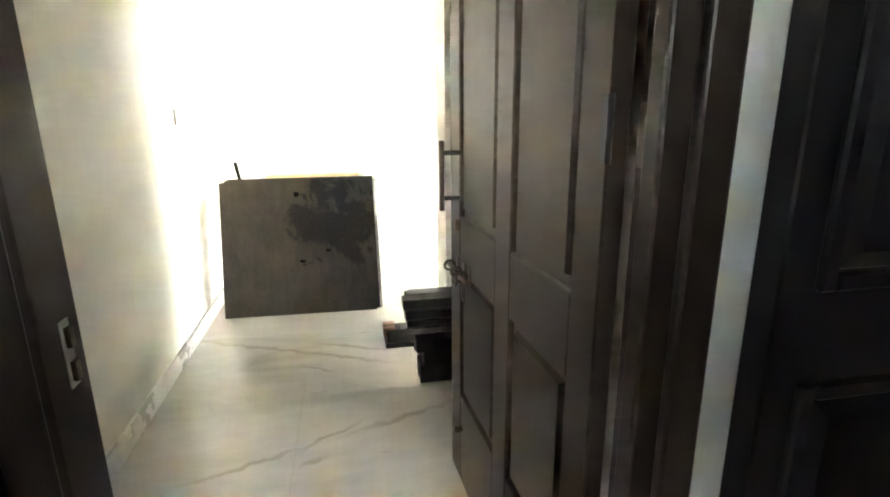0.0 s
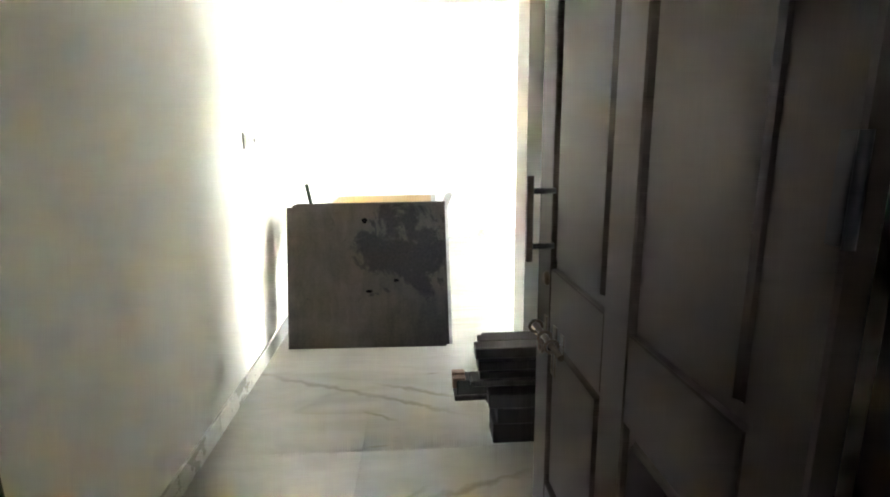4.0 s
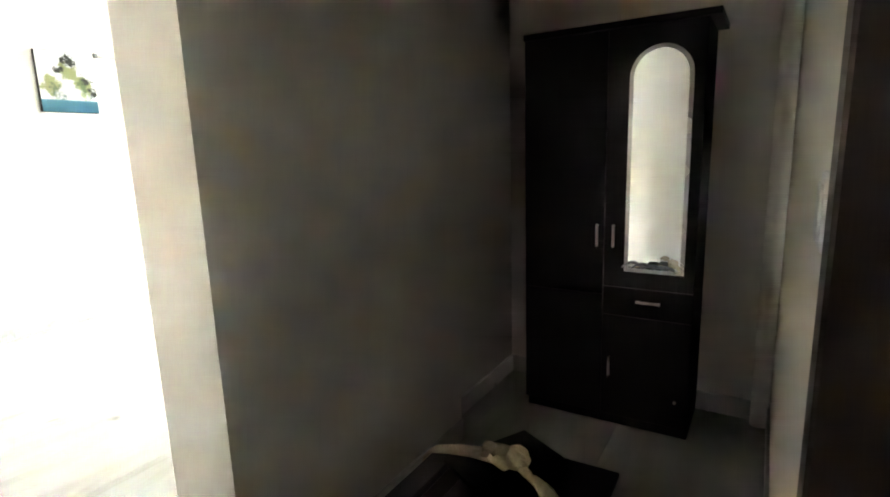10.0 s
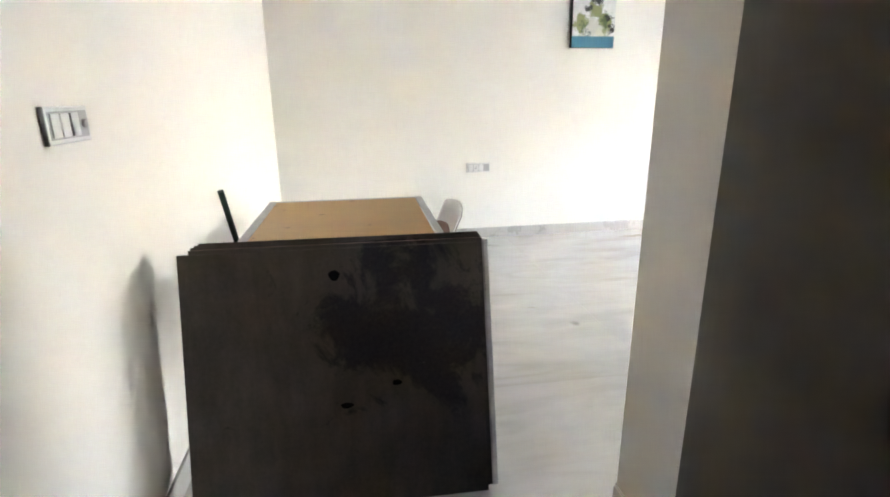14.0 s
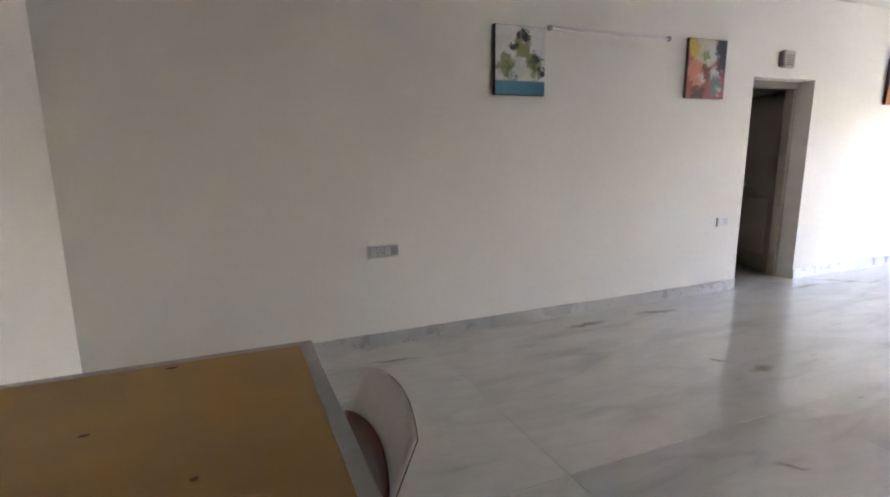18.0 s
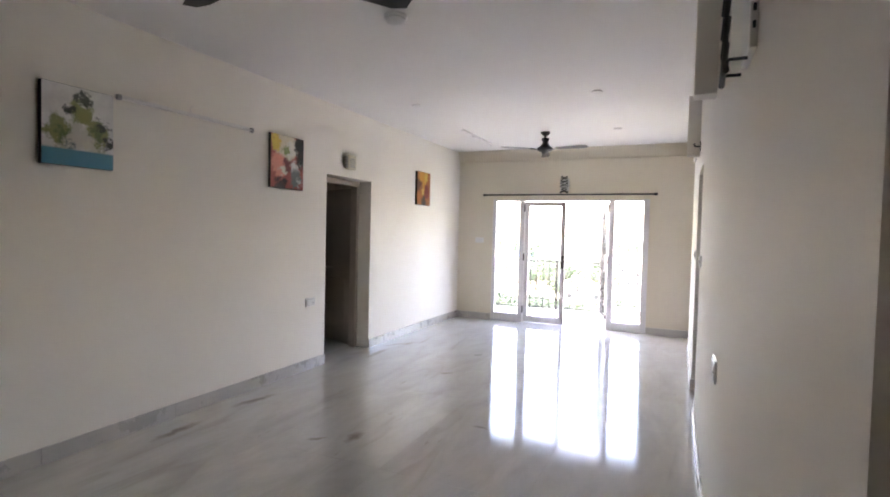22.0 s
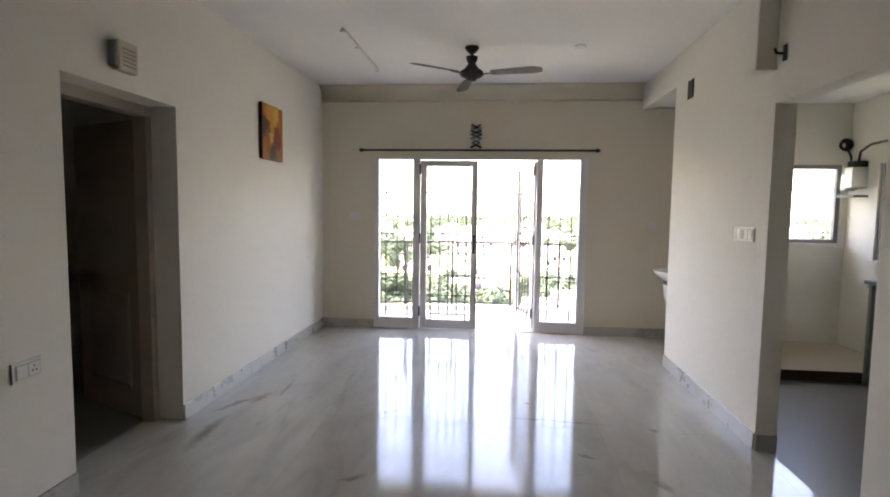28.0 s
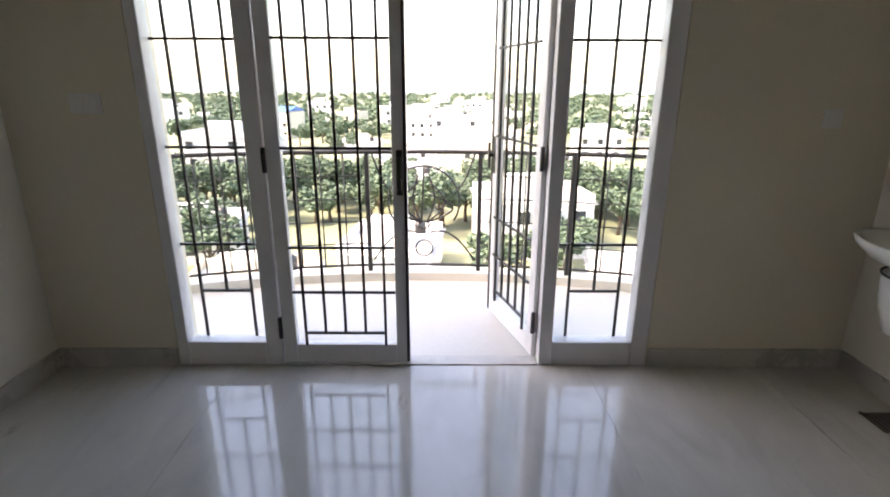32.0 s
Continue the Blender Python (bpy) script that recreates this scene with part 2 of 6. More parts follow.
WALL = surface("wall_paint", (0.80, 0.765, 0.688), (0.85, 0.816, 0.74), 0.72, 0, 0.7, 160, 0.10, 0.0015)
# cream of the balcony wall, its warm bounced shade put into the colour
SHADEDWALL = surface("shaded_cream_wall_paint", (0.715, 0.65, 0.52), (0.77, 0.705, 0.575), 0.72, 0, 0.7, 160, 0.10, 0.0015)
CEILING = surface("ceiling_paint", (0.80, 0.79, 0.76), (0.85, 0.84, 0.81), 0.8, 0, 0.6, 120, 0.10, 0.0015)
SMEARS = [  # old brown smears: place, length, width, turn
    (3.58, -0.26, 0.40, 0.075, 3), (4.37, -0.25, 0.42, 0.075, -12), (4.09, -1.46, 0.20, 0.10, 5), (3.94, -1.24, 0.14, 0.05, -45), (1.88, -0.30, 0.34, 0.05, -8), (6.41, -0.26, 0.50, 0.08, 2),
    (6.92, -0.22, 0.42, 0.06, -28), (7.03, -0.34, 0.20, 0.06, -13), (5.96, -1.35, 0.14, 0.06, -60)]
STREAKS = [  # long faint streaks of the passage floor
    (0.45, -4.06, 0.95, 0.045, -24), (0.88, -4.25, 0.60, 0.040, -25), (0.95, -4.13, 0.50, 0.040, -23), (0.75, -4.38, 0.20, 0.035, -28),
    (0.51, -5.17, 0.51, 0.04, 19), (0.78, -5.19, 0.12, 0.05, 16), (1.18, -4.94, 0.53, 0.045, 19), (0.84, -5.03, 0.35, 0.03, 34)]
MARKS = [  # short grey scuffs
    (3.20, -2.25, 0.16, 0.035, -43), (3.60, -2.91, 0.13, 0.045, -49), (3.24, -2.83, 0.14, 0.045, 63), (2.48, -2.43, 0.16, 0.045, -93), (2.78, -2.53, 0.25, 0.03, -92), (4.69, -2.21, 0.15, 0.035, -90), (6.08, -3.02, 0.14, 0.06, 34),
    (6.81, -3.17, 0.07, 0.045, 60), (6.37, -2.67, 0.14, 0.035, 67), (6.90, -1.37, 0.14, 0.06, -26), (7.19, -2.36, 0.06, 0.035, 76), (6.88, -2.54, 0.70, 0.025, -94), (2.06, -2.20, 0.08, 0.055, -77)]
MARBLE = stone_floor("floor_marble", (0.585, 0.56, 0.502), 0.092, ((SMEARS, (0.17, 0.125, 0.08), 0.62), (MARKS, (0.20, 0.185, 0.165), 0.6), (STREAKS, (0.30, 0.26, 0.20), 0.6)))
SKIRT = stone_floor("skirting_marble", (0.52, 0.50, 0.455), 0.28)
JOINT = surface("floor_joint", (0.40, 0.38, 0.35), (0.48, 0.46, 0.42), 0.8)
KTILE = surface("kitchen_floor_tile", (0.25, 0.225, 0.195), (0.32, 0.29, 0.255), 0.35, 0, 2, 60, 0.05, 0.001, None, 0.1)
LEDGE = surface("utility_tile", (0.42, 0.35, 0.26), (0.50, 0.43, 0.33), 0.5, 0, 2, 50, 0.1, 0.001)
BROWNTILE = surface("brown_tile", (0.07, 0.035, 0.02), (0.11, 0.055, 0.03), 0.4)
ENAMEL = surface("white_coated_metal", (0.70, 0.69, 0.70), (0.76, 0.75, 0.755), 0.35, 0, 2, 90, 0.03, 0.0005)
DARKWOOD = surface("dark_polished_wood", (0.024, 0.015, 0.0088), (0.043, 0.0275, 0.0165), 0.42, 0, 2, 30, 0.10, 0.001, (14, 14, 0.7))
WENGE = surface("black_brown_laminate", (0.005, 0.0046, 0.0048), (0.010, 0.009, 0.009), 0.5, 0, 2, 24, 0.08, 0.0008, (10, 10, 0.5))
PALEDOOR = surface("brown_painted_door", (0.34, 0.28, 0.23), (0.42, 0.355, 0.30), 0.5, 0, 2, 40, 0.08, 0.001, (8, 8, 0.5))
IRON = surface("black_painted_iron", (0.012, 0.012, 0.014), (0.028, 0.028, 0.030), 0.45, 0.2, 6, 90, 0.15, 0.001)
STEEL = surface("brushed_steel", (0.55, 0.53, 0.49), (0.68, 0.66, 0.62), 0.30, 1.0, 4, 120, 0.05, 0.0005)
ANTIQUE = surface("darkened_brass", (0.09, 0.07, 0.05), (0.17, 0.135, 0.10), 0.42, 0.8, 8, 80, 0.1, 0.0008)
PLASTIC = surface("white_plastic", (0.72, 0.71, 0.68), (0.78, 0.77, 0.74), 0.35, 0, 3, 80, 0.02, 0.0004)
GREYPLASTIC = surface("grey_plastic", (0.22, 0.22, 0.22), (0.30, 0.30, 0.30), 0.4)
BLACKPLASTIC = surface("black_plastic", (0.012, 0.012, 0.012), (0.025, 0.025, 0.025), 0.4)
CERAMIC = surface("white_ceramic", (0.76, 0.755, 0.74), (0.80, 0.795, 0.785), 0.08, 0, 2, 50, 0.01, 0.0003)
TABLETOP = surface("yellow_ply_tabletop", (0.41, 0.218, 0.068), (0.55, 0.32, 0.118), 0.48, 0, 2.6, 26, 0.12, 0.0008, (1.0, 12, 1))
TRIM = surface("grey_edge_strip", (0.38, 0.37, 0.35), (0.52, 0.51, 0.49), 0.45, 0, 9, 70, 0.2, 0.001)
EDGEPLY = surface("brown_ply_edge", (0.20, 0.11, 0.075), (0.36, 0.22, 0.16), 0.6, 0, 6, 60, 0.3, 0.001, (3, 3, 30))
CLOTH = surface("knotted_cream_cloth", (0.46, 0.36, 0.23), (0.68, 0.57, 0.42), 0.95, 0, 30, 90, 0.9, 0.006)
GREENBAR = surface("dark_green_bar", (0.006, 0.020, 0.013), (0.012, 0.034, 0.022), 0.35)
SHELLWHITE = surface("pale_chair_shell", (0.58, 0.545, 0.51), (0.70, 0.665, 0.63), 0.5, 0, 8, 40, 0.15, 0.001, (6, 1, 1))
SHELLBROWN = surface("red_brown_chair_seat", (0.15, 0.042, 0.018), (0.22, 0.068, 0.03), 0.4, 0, 8, 60, 0.1, 0.001)
FANBROWN = surface("dark_brown_fan_paint", (0.014, 0.010, 0.009), (0.026, 0.019, 0.017), 0.6)
TERRA = surface("balcony_tile", (0.52, 0.50, 0.46), (0.62, 0.60, 0.56), 0.5, 0, 1.6, 40, 0.1, 0.001, None, 0.08)
CORRWALL = surface("corridor_paint", (0.69, 0.685, 0.61), (0.75, 0.745, 0.67), 0.6, 0, 0.8, 120, 0.1, 0.0015)

for m, level in ((DARKWOOD, 0.25), (WENGE, 0.38), (GREENBAR, 0.3)):
    m.node_tree.nodes["Principled BSDF"].inputs["Specular IOR Level"].default_value = level


def stained_board():
    """Film-faced shuttering ply: worn grey-brown film, black blots where it is wet or burnt."""
    m, nt, b = nodes_of("stained_black_board", 0.5, 0.0, 0.3)
    broad = noise_node(nt, 2.2, 5.0, 0.6, None, 0.4)
    blot = noise_node(nt, 5.0, 7.0, 0.68, None, 0.5)
    fine = noise_node(nt, 70, 4.0)
    streak = noise_node(nt, 9.0, 4.0, 0.6, (3.0, 3.0, 0.35))
    tc = nt.nodes.new("ShaderNodeTexCoord")
    sep = nt.nodes.new("ShaderNodeSeparateXYZ")
    nt.links.new(tc.outputs["Generated"], sep.inputs[0])
    col = ramp(nt, broad, ((0.30, (0.030, 0.026, 0.020)), (0.66, (0.115, 0.099, 0.077))))
    col = mix(nt, 0.3, col, ramp(nt, streak, ((0.35, (0.045, 0.037, 0.028)), (0.7, (0.13, 0.111, 0.087)))))
    # blots gather towards the upper corner away from the wall
    a = nt.nodes.new("ShaderNodeVectorMath")
    a.operation = "DISTANCE"
    flat = nt.nodes.new("ShaderNodeCombineXYZ")
    nt.links.new(sep.outputs["X"], flat.inputs["X"])
    nt.links.new(sep.outputs["Z"], flat.inputs["Z"])
    nt.links.new(flat.outputs[0], a.inputs[0])
    a.inputs[1].default_value = (0.74, 0, 0.70)
    near = nt.nodes.new("ShaderNodeMapRange")
    near.inputs["From Min"].default_value, near.inputs["From Max"].default_value = 0.12, 0.55
    near.inputs["To Min"].default_value, near.inputs["To Max"].default_value = 0.17, -0.15
    nt.links.new(a.outputs["Value"], near.inputs["Value"])
    s = nt.nodes.new("ShaderNodeMath")
    nt.links.new(blot, s.inputs[0])
    nt.links.new(near.outputs[0], s.inputs[1])
    col = mix(nt, ramp(nt, s.outputs[0], ((0.525, (0, 0, 0)), (0.565, (0.6,) * 3), (0.61, (0.95,) * 3))), col, (0.010, 0.009, 0.008))
    scratch = ramp(nt, noise_node(nt, 26, 3.0, 0.5, (1.0, 1.0, 2.2)), ((0.73, (0, 0, 0)), (0.78, (0.5,) * 3)))
    col = mix(nt, scratch, col, (0.16, 0.15, 0.135))
    col = mix(nt, 0.2, col, ramp(nt, fine, ((0.3, (0.02, 0.018, 0.016)), (0.7, (0.10, 0.09, 0.078)))))
    nt.links.new(col, b.inputs["Base Color"])
    gloss(nt, b, blot, 0.35, 0.7)
    bump(nt, b, fine, 0.2, 0.001)
    return m


BOARD = stained_board()
WENGE.node_tree.nodes["Principled BSDF"].inputs["Specular IOR Level"].default_value = 0.25
DARKWOOD.node_tree.nodes["Principled BSDF"].inputs["Specular IOR Level"].default_value = 0.35
# near-black for burnt spots and for the painted shade of a bolt hole
HOLEBLACK = surface("hole_shade_and_burn_black", (0.002, 0.002, 0.002), (0.006, 0.005, 0.005), 0.9)
HOLEBLACK.node_tree.nodes["Principled BSDF"].inputs["Specular IOR Level"].default_value = 0.1


def glass_material():
    m, nt, b = nodes_of("window_glass", 0.0)
    nt.nodes.remove(b)
    out = nt.nodes["Material Output"]
    tr, gl, lw, pw, mx = (nt.nodes.new(k) for k in ("ShaderNodeBsdfTransparent", "ShaderNodeBsdfGlossy", "ShaderNodeLayerWeight", "ShaderNodeMath", "ShaderNodeMixShader"))
    tr.inputs["Color"].default_value = (0.96, 0.975, 0.97, 1)
    gl.inputs["Roughness"].default_value = 0.02
    pw.operation, pw.inputs[1].default_value = "POWER", 5.0
    mr_ = nt.nodes.new("ShaderNodeMapRange")
    mr_.inputs["To Min"].default_value, mr_.inputs["To Max"].default_value = 0.03, 0.25
    nt.links.new(lw.outputs["Facing"], pw.inputs[0])
    nt.links.new(pw.outputs[0], mr_.inputs["Value"])
    nt.links.new(mr_.outputs[0], mx.inputs[0])
    nt.links.new(tr.outputs[0], mx.inputs[1])
    nt.links.new(gl.outputs[0], mx.inputs[2])
    nt.links.new(mx.outputs[0], out.inputs["Surface"])
    return m


GLASS = glass_material()
MIRROR = nodes_of("mirror_silver", 0.02, 1.0)[0]
MIRROR.node_tree.nodes["Principled BSDF"].inputs["Base Color"].default_value = (0.86, 0.88, 0.87, 1)


def pane(name, bm, parent, label=""):
    ob = part(name, bm, GLASS, parent, label)
    ob.visible_shadow = False
    return ob


# ---- walls, ceilings ----
def slabs(name, boxes, material, label="", category="wall"):
    bm = bmesh.new()
    for b in boxes:
        box(bm, *b)
    return structure(name, bm, material, label, category)


T = 0.23
PD0, PD1, PDH = 5.66, 6.572, 2.10
slabs("wall_north", [(-T, PD0, 0, 0.25, 0, CEIL), (PD1, XB + T, 0, 0.25, 0, CEIL), (PD0, PD1, 0, 0.25, PDH, CEIL)], WALL, "cream painted wall hung with three pictures")
slabs("wall_west", [(-T, 0, -6.43, 0, 0, CEIL)], WALL, "cream painted side wall")
WY0, WY1, WZ = -3.14, -0.634, 2.063
# balcony wall and cove carry the paint with shade mixed in
slabs("wall_east", [(XB, XB + T, WY1, 0, 0, CEIL), (XB, XB + T, -4.4, WY0, 0, CEIL), (XB, XB + T, WY0, WY1, WZ, CEIL)], SHADEDWALL, "cream wall around the balcony doors, its warm shade put into the colour")
KX0, KX1, KX2 = 5.67, 6.593, 8.359
slabs("wall_south", [(PX, 2.83, PY, YR, 0, CEIL), (2.83, KX0, -3.90, YR, 0, CEIL), (KX1, KX2, YR - 0.125, YR, 0, CEIL), (KX0, KX1, YR - 0.125, YR, 2.108, CEIL), (KX2, XB, YR - 0.125, YR, 2.60, CEIL)], WALL, "cream dividing wall with a kitchen opening")
for nm, q in (("wall_alcove_east", (3.70, 3.70 + T, -5.335 - T, -3.902, 0, CEIL)), ("wall_alcove_south", (1.62, 3.70, -5.335 - T, -5.335, 0, CEIL)), ("wall_alcove_west", (1.50, 1.62, -6.30, -5.335, 0, CEIL))):
    slabs(nm, [q], WALL, "cream painted wall of the wardrobe alcove")
slabs("beam_passage", [(PX, 1.615, -6.30, PY - 0.003, 2.15, 2.875)], WALL, "cream beam over the passage edge", "beam")
slabs("beam_hall", [(0.002, PX - 0.002, PY, YR, 2.59, 2.875)], WALL, "cream beam over the way into the hall", "beam")
structure("ceiling_hall", cbox(-T, XB + T, YR, 0.25, CEIL, CEIL + 0.2), CEILING, "white painted hall ceiling", "ceiling")
structure("ceiling_passage", cbox(-T, 1.615, -6.43, YR - 0.001, CEIL, CEIL + 0.2), CEILING, "white painted passage ceiling", "ceiling")
structure("ceiling_alcove", cbox(1.617, 3.70, -5.335, -3.982, 2.51, 2.62), CEILING, "low white alcove ceiling", "ceiling")
structure("ceiling_alcove_back", cbox(2.833, 3.70, -3.98, -3.902, 2.51, 2.62), CEILING, "low white alcove ceiling", "ceiling")
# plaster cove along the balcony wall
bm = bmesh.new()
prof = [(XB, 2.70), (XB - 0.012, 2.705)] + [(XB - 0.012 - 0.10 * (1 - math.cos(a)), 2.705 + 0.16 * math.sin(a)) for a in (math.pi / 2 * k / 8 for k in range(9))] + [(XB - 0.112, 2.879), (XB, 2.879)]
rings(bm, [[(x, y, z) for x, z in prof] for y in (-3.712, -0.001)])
structure("cornice", bm, SHADEDWALL, "curved plaster cove along the balcony wall", "cornice")

# washbasin recess behind the dividing wall
slabs("wall_recess", [(KX2 - 0.125, XB, -4.30, -4.18, 0, CEIL), (KX2 - 0.125, KX2, -4.18, YR - 0.127, 0, CEIL)], WALL, "cream walls of the washbasin recess")
structure("ceiling_recess", cbox(KX2, XB, -4.18, YR - 0.127, 2.62, 2.8), CEILING, "white recess ceiling", "ceiling")

# kitchen and its utility bay
KWX, KWY0, KWY1, KS = 9.15, -5.68, -4.60, -5.74
W3 = (7.95, 8.72, 1.02, 1.95)
slabs("wall_kitchen_west", [(4.6, 4.72, -5.86, -3.902, 0, 2.6)], WALL, "cream kitchen wall")
slabs("wall_kitchen_south", [(4.72, W3[0], KS - 0.12, KS, 0, 2.6), (W3[1], 9.3, KS - 0.12, KS, 0, 2.6), (W3[0], W3[1], KS - 0.12, KS, 0, W3[2]), (W3[0], W3[1], KS - 0.12, KS, W3[3], 2.6)], WALL, "cream kitchen wall with a barred window")
slabs("wall_kitchen_east", [(KWX, 9.3, KS, KWY0, 0, 2.6), (KWX, 9.3, KWY1, -4.305, 0, 2.6), (KWX, 9.3, KWY0, KWY1, 0, 1.15), (KWX, 9.3, KWY0, KWY1, 1.97, 2.6)], WALL, "cream kitchen wall with a two-light window")
slabs("wall_kitchen_north", [(8.1, KWX, -4.43, -4.305, 0, 2.6)], WALL, "cream wall behind the washbasin recess")
structure("ceiling_kitchen", cbox(4.6, 9.3, -6.02, YR - 0.127, 2.601, 2.75), CEILING, "white kitchen ceiling", "ceiling")
structure("floor_kitchen", cbox(4.6, 9.3, -6.02, YR - 0.08, -0.12, -0.004), KTILE, "dull grey kitchen floor", "floor")
# room beyond the inner doorway
slabs("wall_bedroom", [(4.4, 4.5, 0.251, 3.2, 0, CEIL), (8.2, 8.3, 0.251, 3.2, 0, CEIL), (4.4, 8.3, 3.2, 3.3, 0, CEIL)], WALL, "plain walls of the dark room behind the doorway")
structure("ceiling_bedroom", cbox(4.4, 8.3, 0.251, 3.3, CEIL, CEIL + 0.1), CEILING, "ceiling of the dark room", "ceiling")
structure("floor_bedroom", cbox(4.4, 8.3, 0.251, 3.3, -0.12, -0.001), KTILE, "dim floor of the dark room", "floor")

# landing outside the flat
slabs("wall_entrance", [(-T, 0.509, -6.43, -6.30, 0, CEIL), (1.489, 2.6, -6.43, -6.30, 0, CEIL), (0.509, 1.489, -6.43, -6.30, 2.13, CEIL)], CORRWALL, "pale green landing wall around the entrance")
# the slot in the far wall is added, out of view, to light the landing
slabs("wall_landing", [(-1.2, -1.05, -9.2, -6.43, 0, CEIL), (2.6, 2.75, -9.2, -6.3, 0, CEIL), (-1.2, 0.3, -9.35, -9.2, 0, CEIL), (0.75, 2.75, -9.35, -9.2, 0, CEIL), (0.3, 0.75, -9.35, -9.2, 0, 2.0), (0.3, 0.75, -9.35, -9.2, 2.115, CEIL), (-1.2, -T, -6.43, -6.3, 0, CEIL)], CORRWALL, "pale green landing walls with an unseen slot added to let in light")
structure("ceiling_landing", cbox(-1.2, 2.75, -9.35, -6.432, CEIL, CEIL + 0.15), CEILING, "landing ceiling", "ceiling")
structure("floor_landing", cbox(-1.2, 2.75, -9.35, -6.36, -0.12, -0.003), KTILE, "landing floor", "floor")

# unseen cover over all the rooms, added with edge strips to block sky light
structure("roof", cbox(-1.7, XB + 0.55, -9.8, 3.8, CEIL + 0.21, CEIL + 0.40), CEILING, "unseen slab over the flat that keeps sky light out", "roof")
for nm, q in (("beam_outer_east", (XB + T + 0.02, XB + 0.42, -9.5, 3.45)), ("beam_outer_west", (-1.5, -1.3, -9.5, 3.45)), ("beam_outer_south", (-1.3, XB + T + 0.02, -9.5, -9.36)), ("beam_outer_north", (-1.3, XB + T + 0.02, 3.31, 3.45))):
    structure(nm, cbox(*q, 2.60, CEIL + 0.209), WALL, "unseen strip under the slab edge that blocks light", "beam")

# ---- skirting of grey marble, piece by piece ----
def skirting(name, runs, label):
    top = thing(name, (runs[0][0], runs[0][1], 0), label, "skirting", kind="structure")
    for x0, y0, x1, y1, nx, ny in runs:
        length = math.hypot(x1 - x0, y1 - y0)
        n = max(1, round(length / 0.95))
        for k in range(n):
            a, c = k / n, (k + 1) / n
            g = 0.0012 / length
            ax, ay, cx, cy = x0 + (x1 - x0) * (a + g), y0 + (y1 - y0) * (a + g), x0 + (x1 - x0) * (c - g), y0 + (y1 - y0) * (c - g)
            xs, ys = sorted((ax, cx)), sorted((ay, cy))
            d = 0.013
            if nx:
                xs = sorted((x0, x0 + nx * d))
            else:
                ys = sorted((y0, y0 + ny * d))
            part("skirting_piece", cbox(*xs, *ys, 0.0, 0.105, 0.002), SKIRT, top)


skirting("baseboard_north", [(0.013, 0, PD0, 0, 0, -1), (PD1, 0, XB, 0, 0, -1)], "grey marble skirting along the picture wall")
skirting("baseboard_west", [(0, -6.30, 0, -0.0, 1, 0)], "grey marble skirting along the side wall")
skirting("baseboard_east", [(XB, -0.013, XB, WY1, -1, 0), (XB, WY0, XB, -4.18, -1, 0)], "grey marble skirting beside the balcony doors")
skirting("baseboard_south", [(PX, YR, KX0, YR, 0, 1), (KX1, YR, KX2, YR, 0, 1), (PX, PY, 2.83, PY, 0, -1), (PX, PY, PX, YR, -1, 0), (2.83, -3.90, 3.70, -3.90, 0, -1), (3.70, -3.913, 3.70, -5.335, -1, 0), (1.62, -5.335, 3.687, -5.335, 0, 1), (KX2, -4.18, XB - 0.013, -4.18, 0, 1), (KX2, YR, KX2, -4.167, 1, 0), (KX1, YR - 0.125, KX1, YR, -1, 0)], "grey marble skirting of the dividing walls")

# ---- entrance door ----
def panel_bm(w, h, d, rise=0.0, border=0.03):
    """A raised and fielded panel of width w and height h that stands d proud; local x across, z up, y out. rise: the top climbs from one end to the other."""
    def outline(inset, y):
        pts = [(-w / 2 + inset, y, inset), (w / 2 - inset, y, inset)]
        n = 10 if rise else 1
        for k in range(n + 1):
            u = k / n
            s = w / 2 - inset
            q = u if rise > 0 else 1 - u
            pts.append((s - 2 * s * u, y, h - inset - abs(rise) * (0.5 + 0.5 * math.cos(math.pi * min(max(q * 1.25 - 0.1, 0), 1)))))
        return pts
    bm = bmesh.new()
    rings(bm, [outline(0, 0), outline(0.004, d * 0.35), outline(border, d), outline(border + 0.004, d)], smooth=False)
    return bm


HX, HY = 1.416, -6.313            # hinge line
LW, LH = 1.010, 2.09
DOORPOSE = pose(HX, HY, 0.012, 0, 0, 93.5)    # local x runs from the hinge to the lock side, +y is the outer face


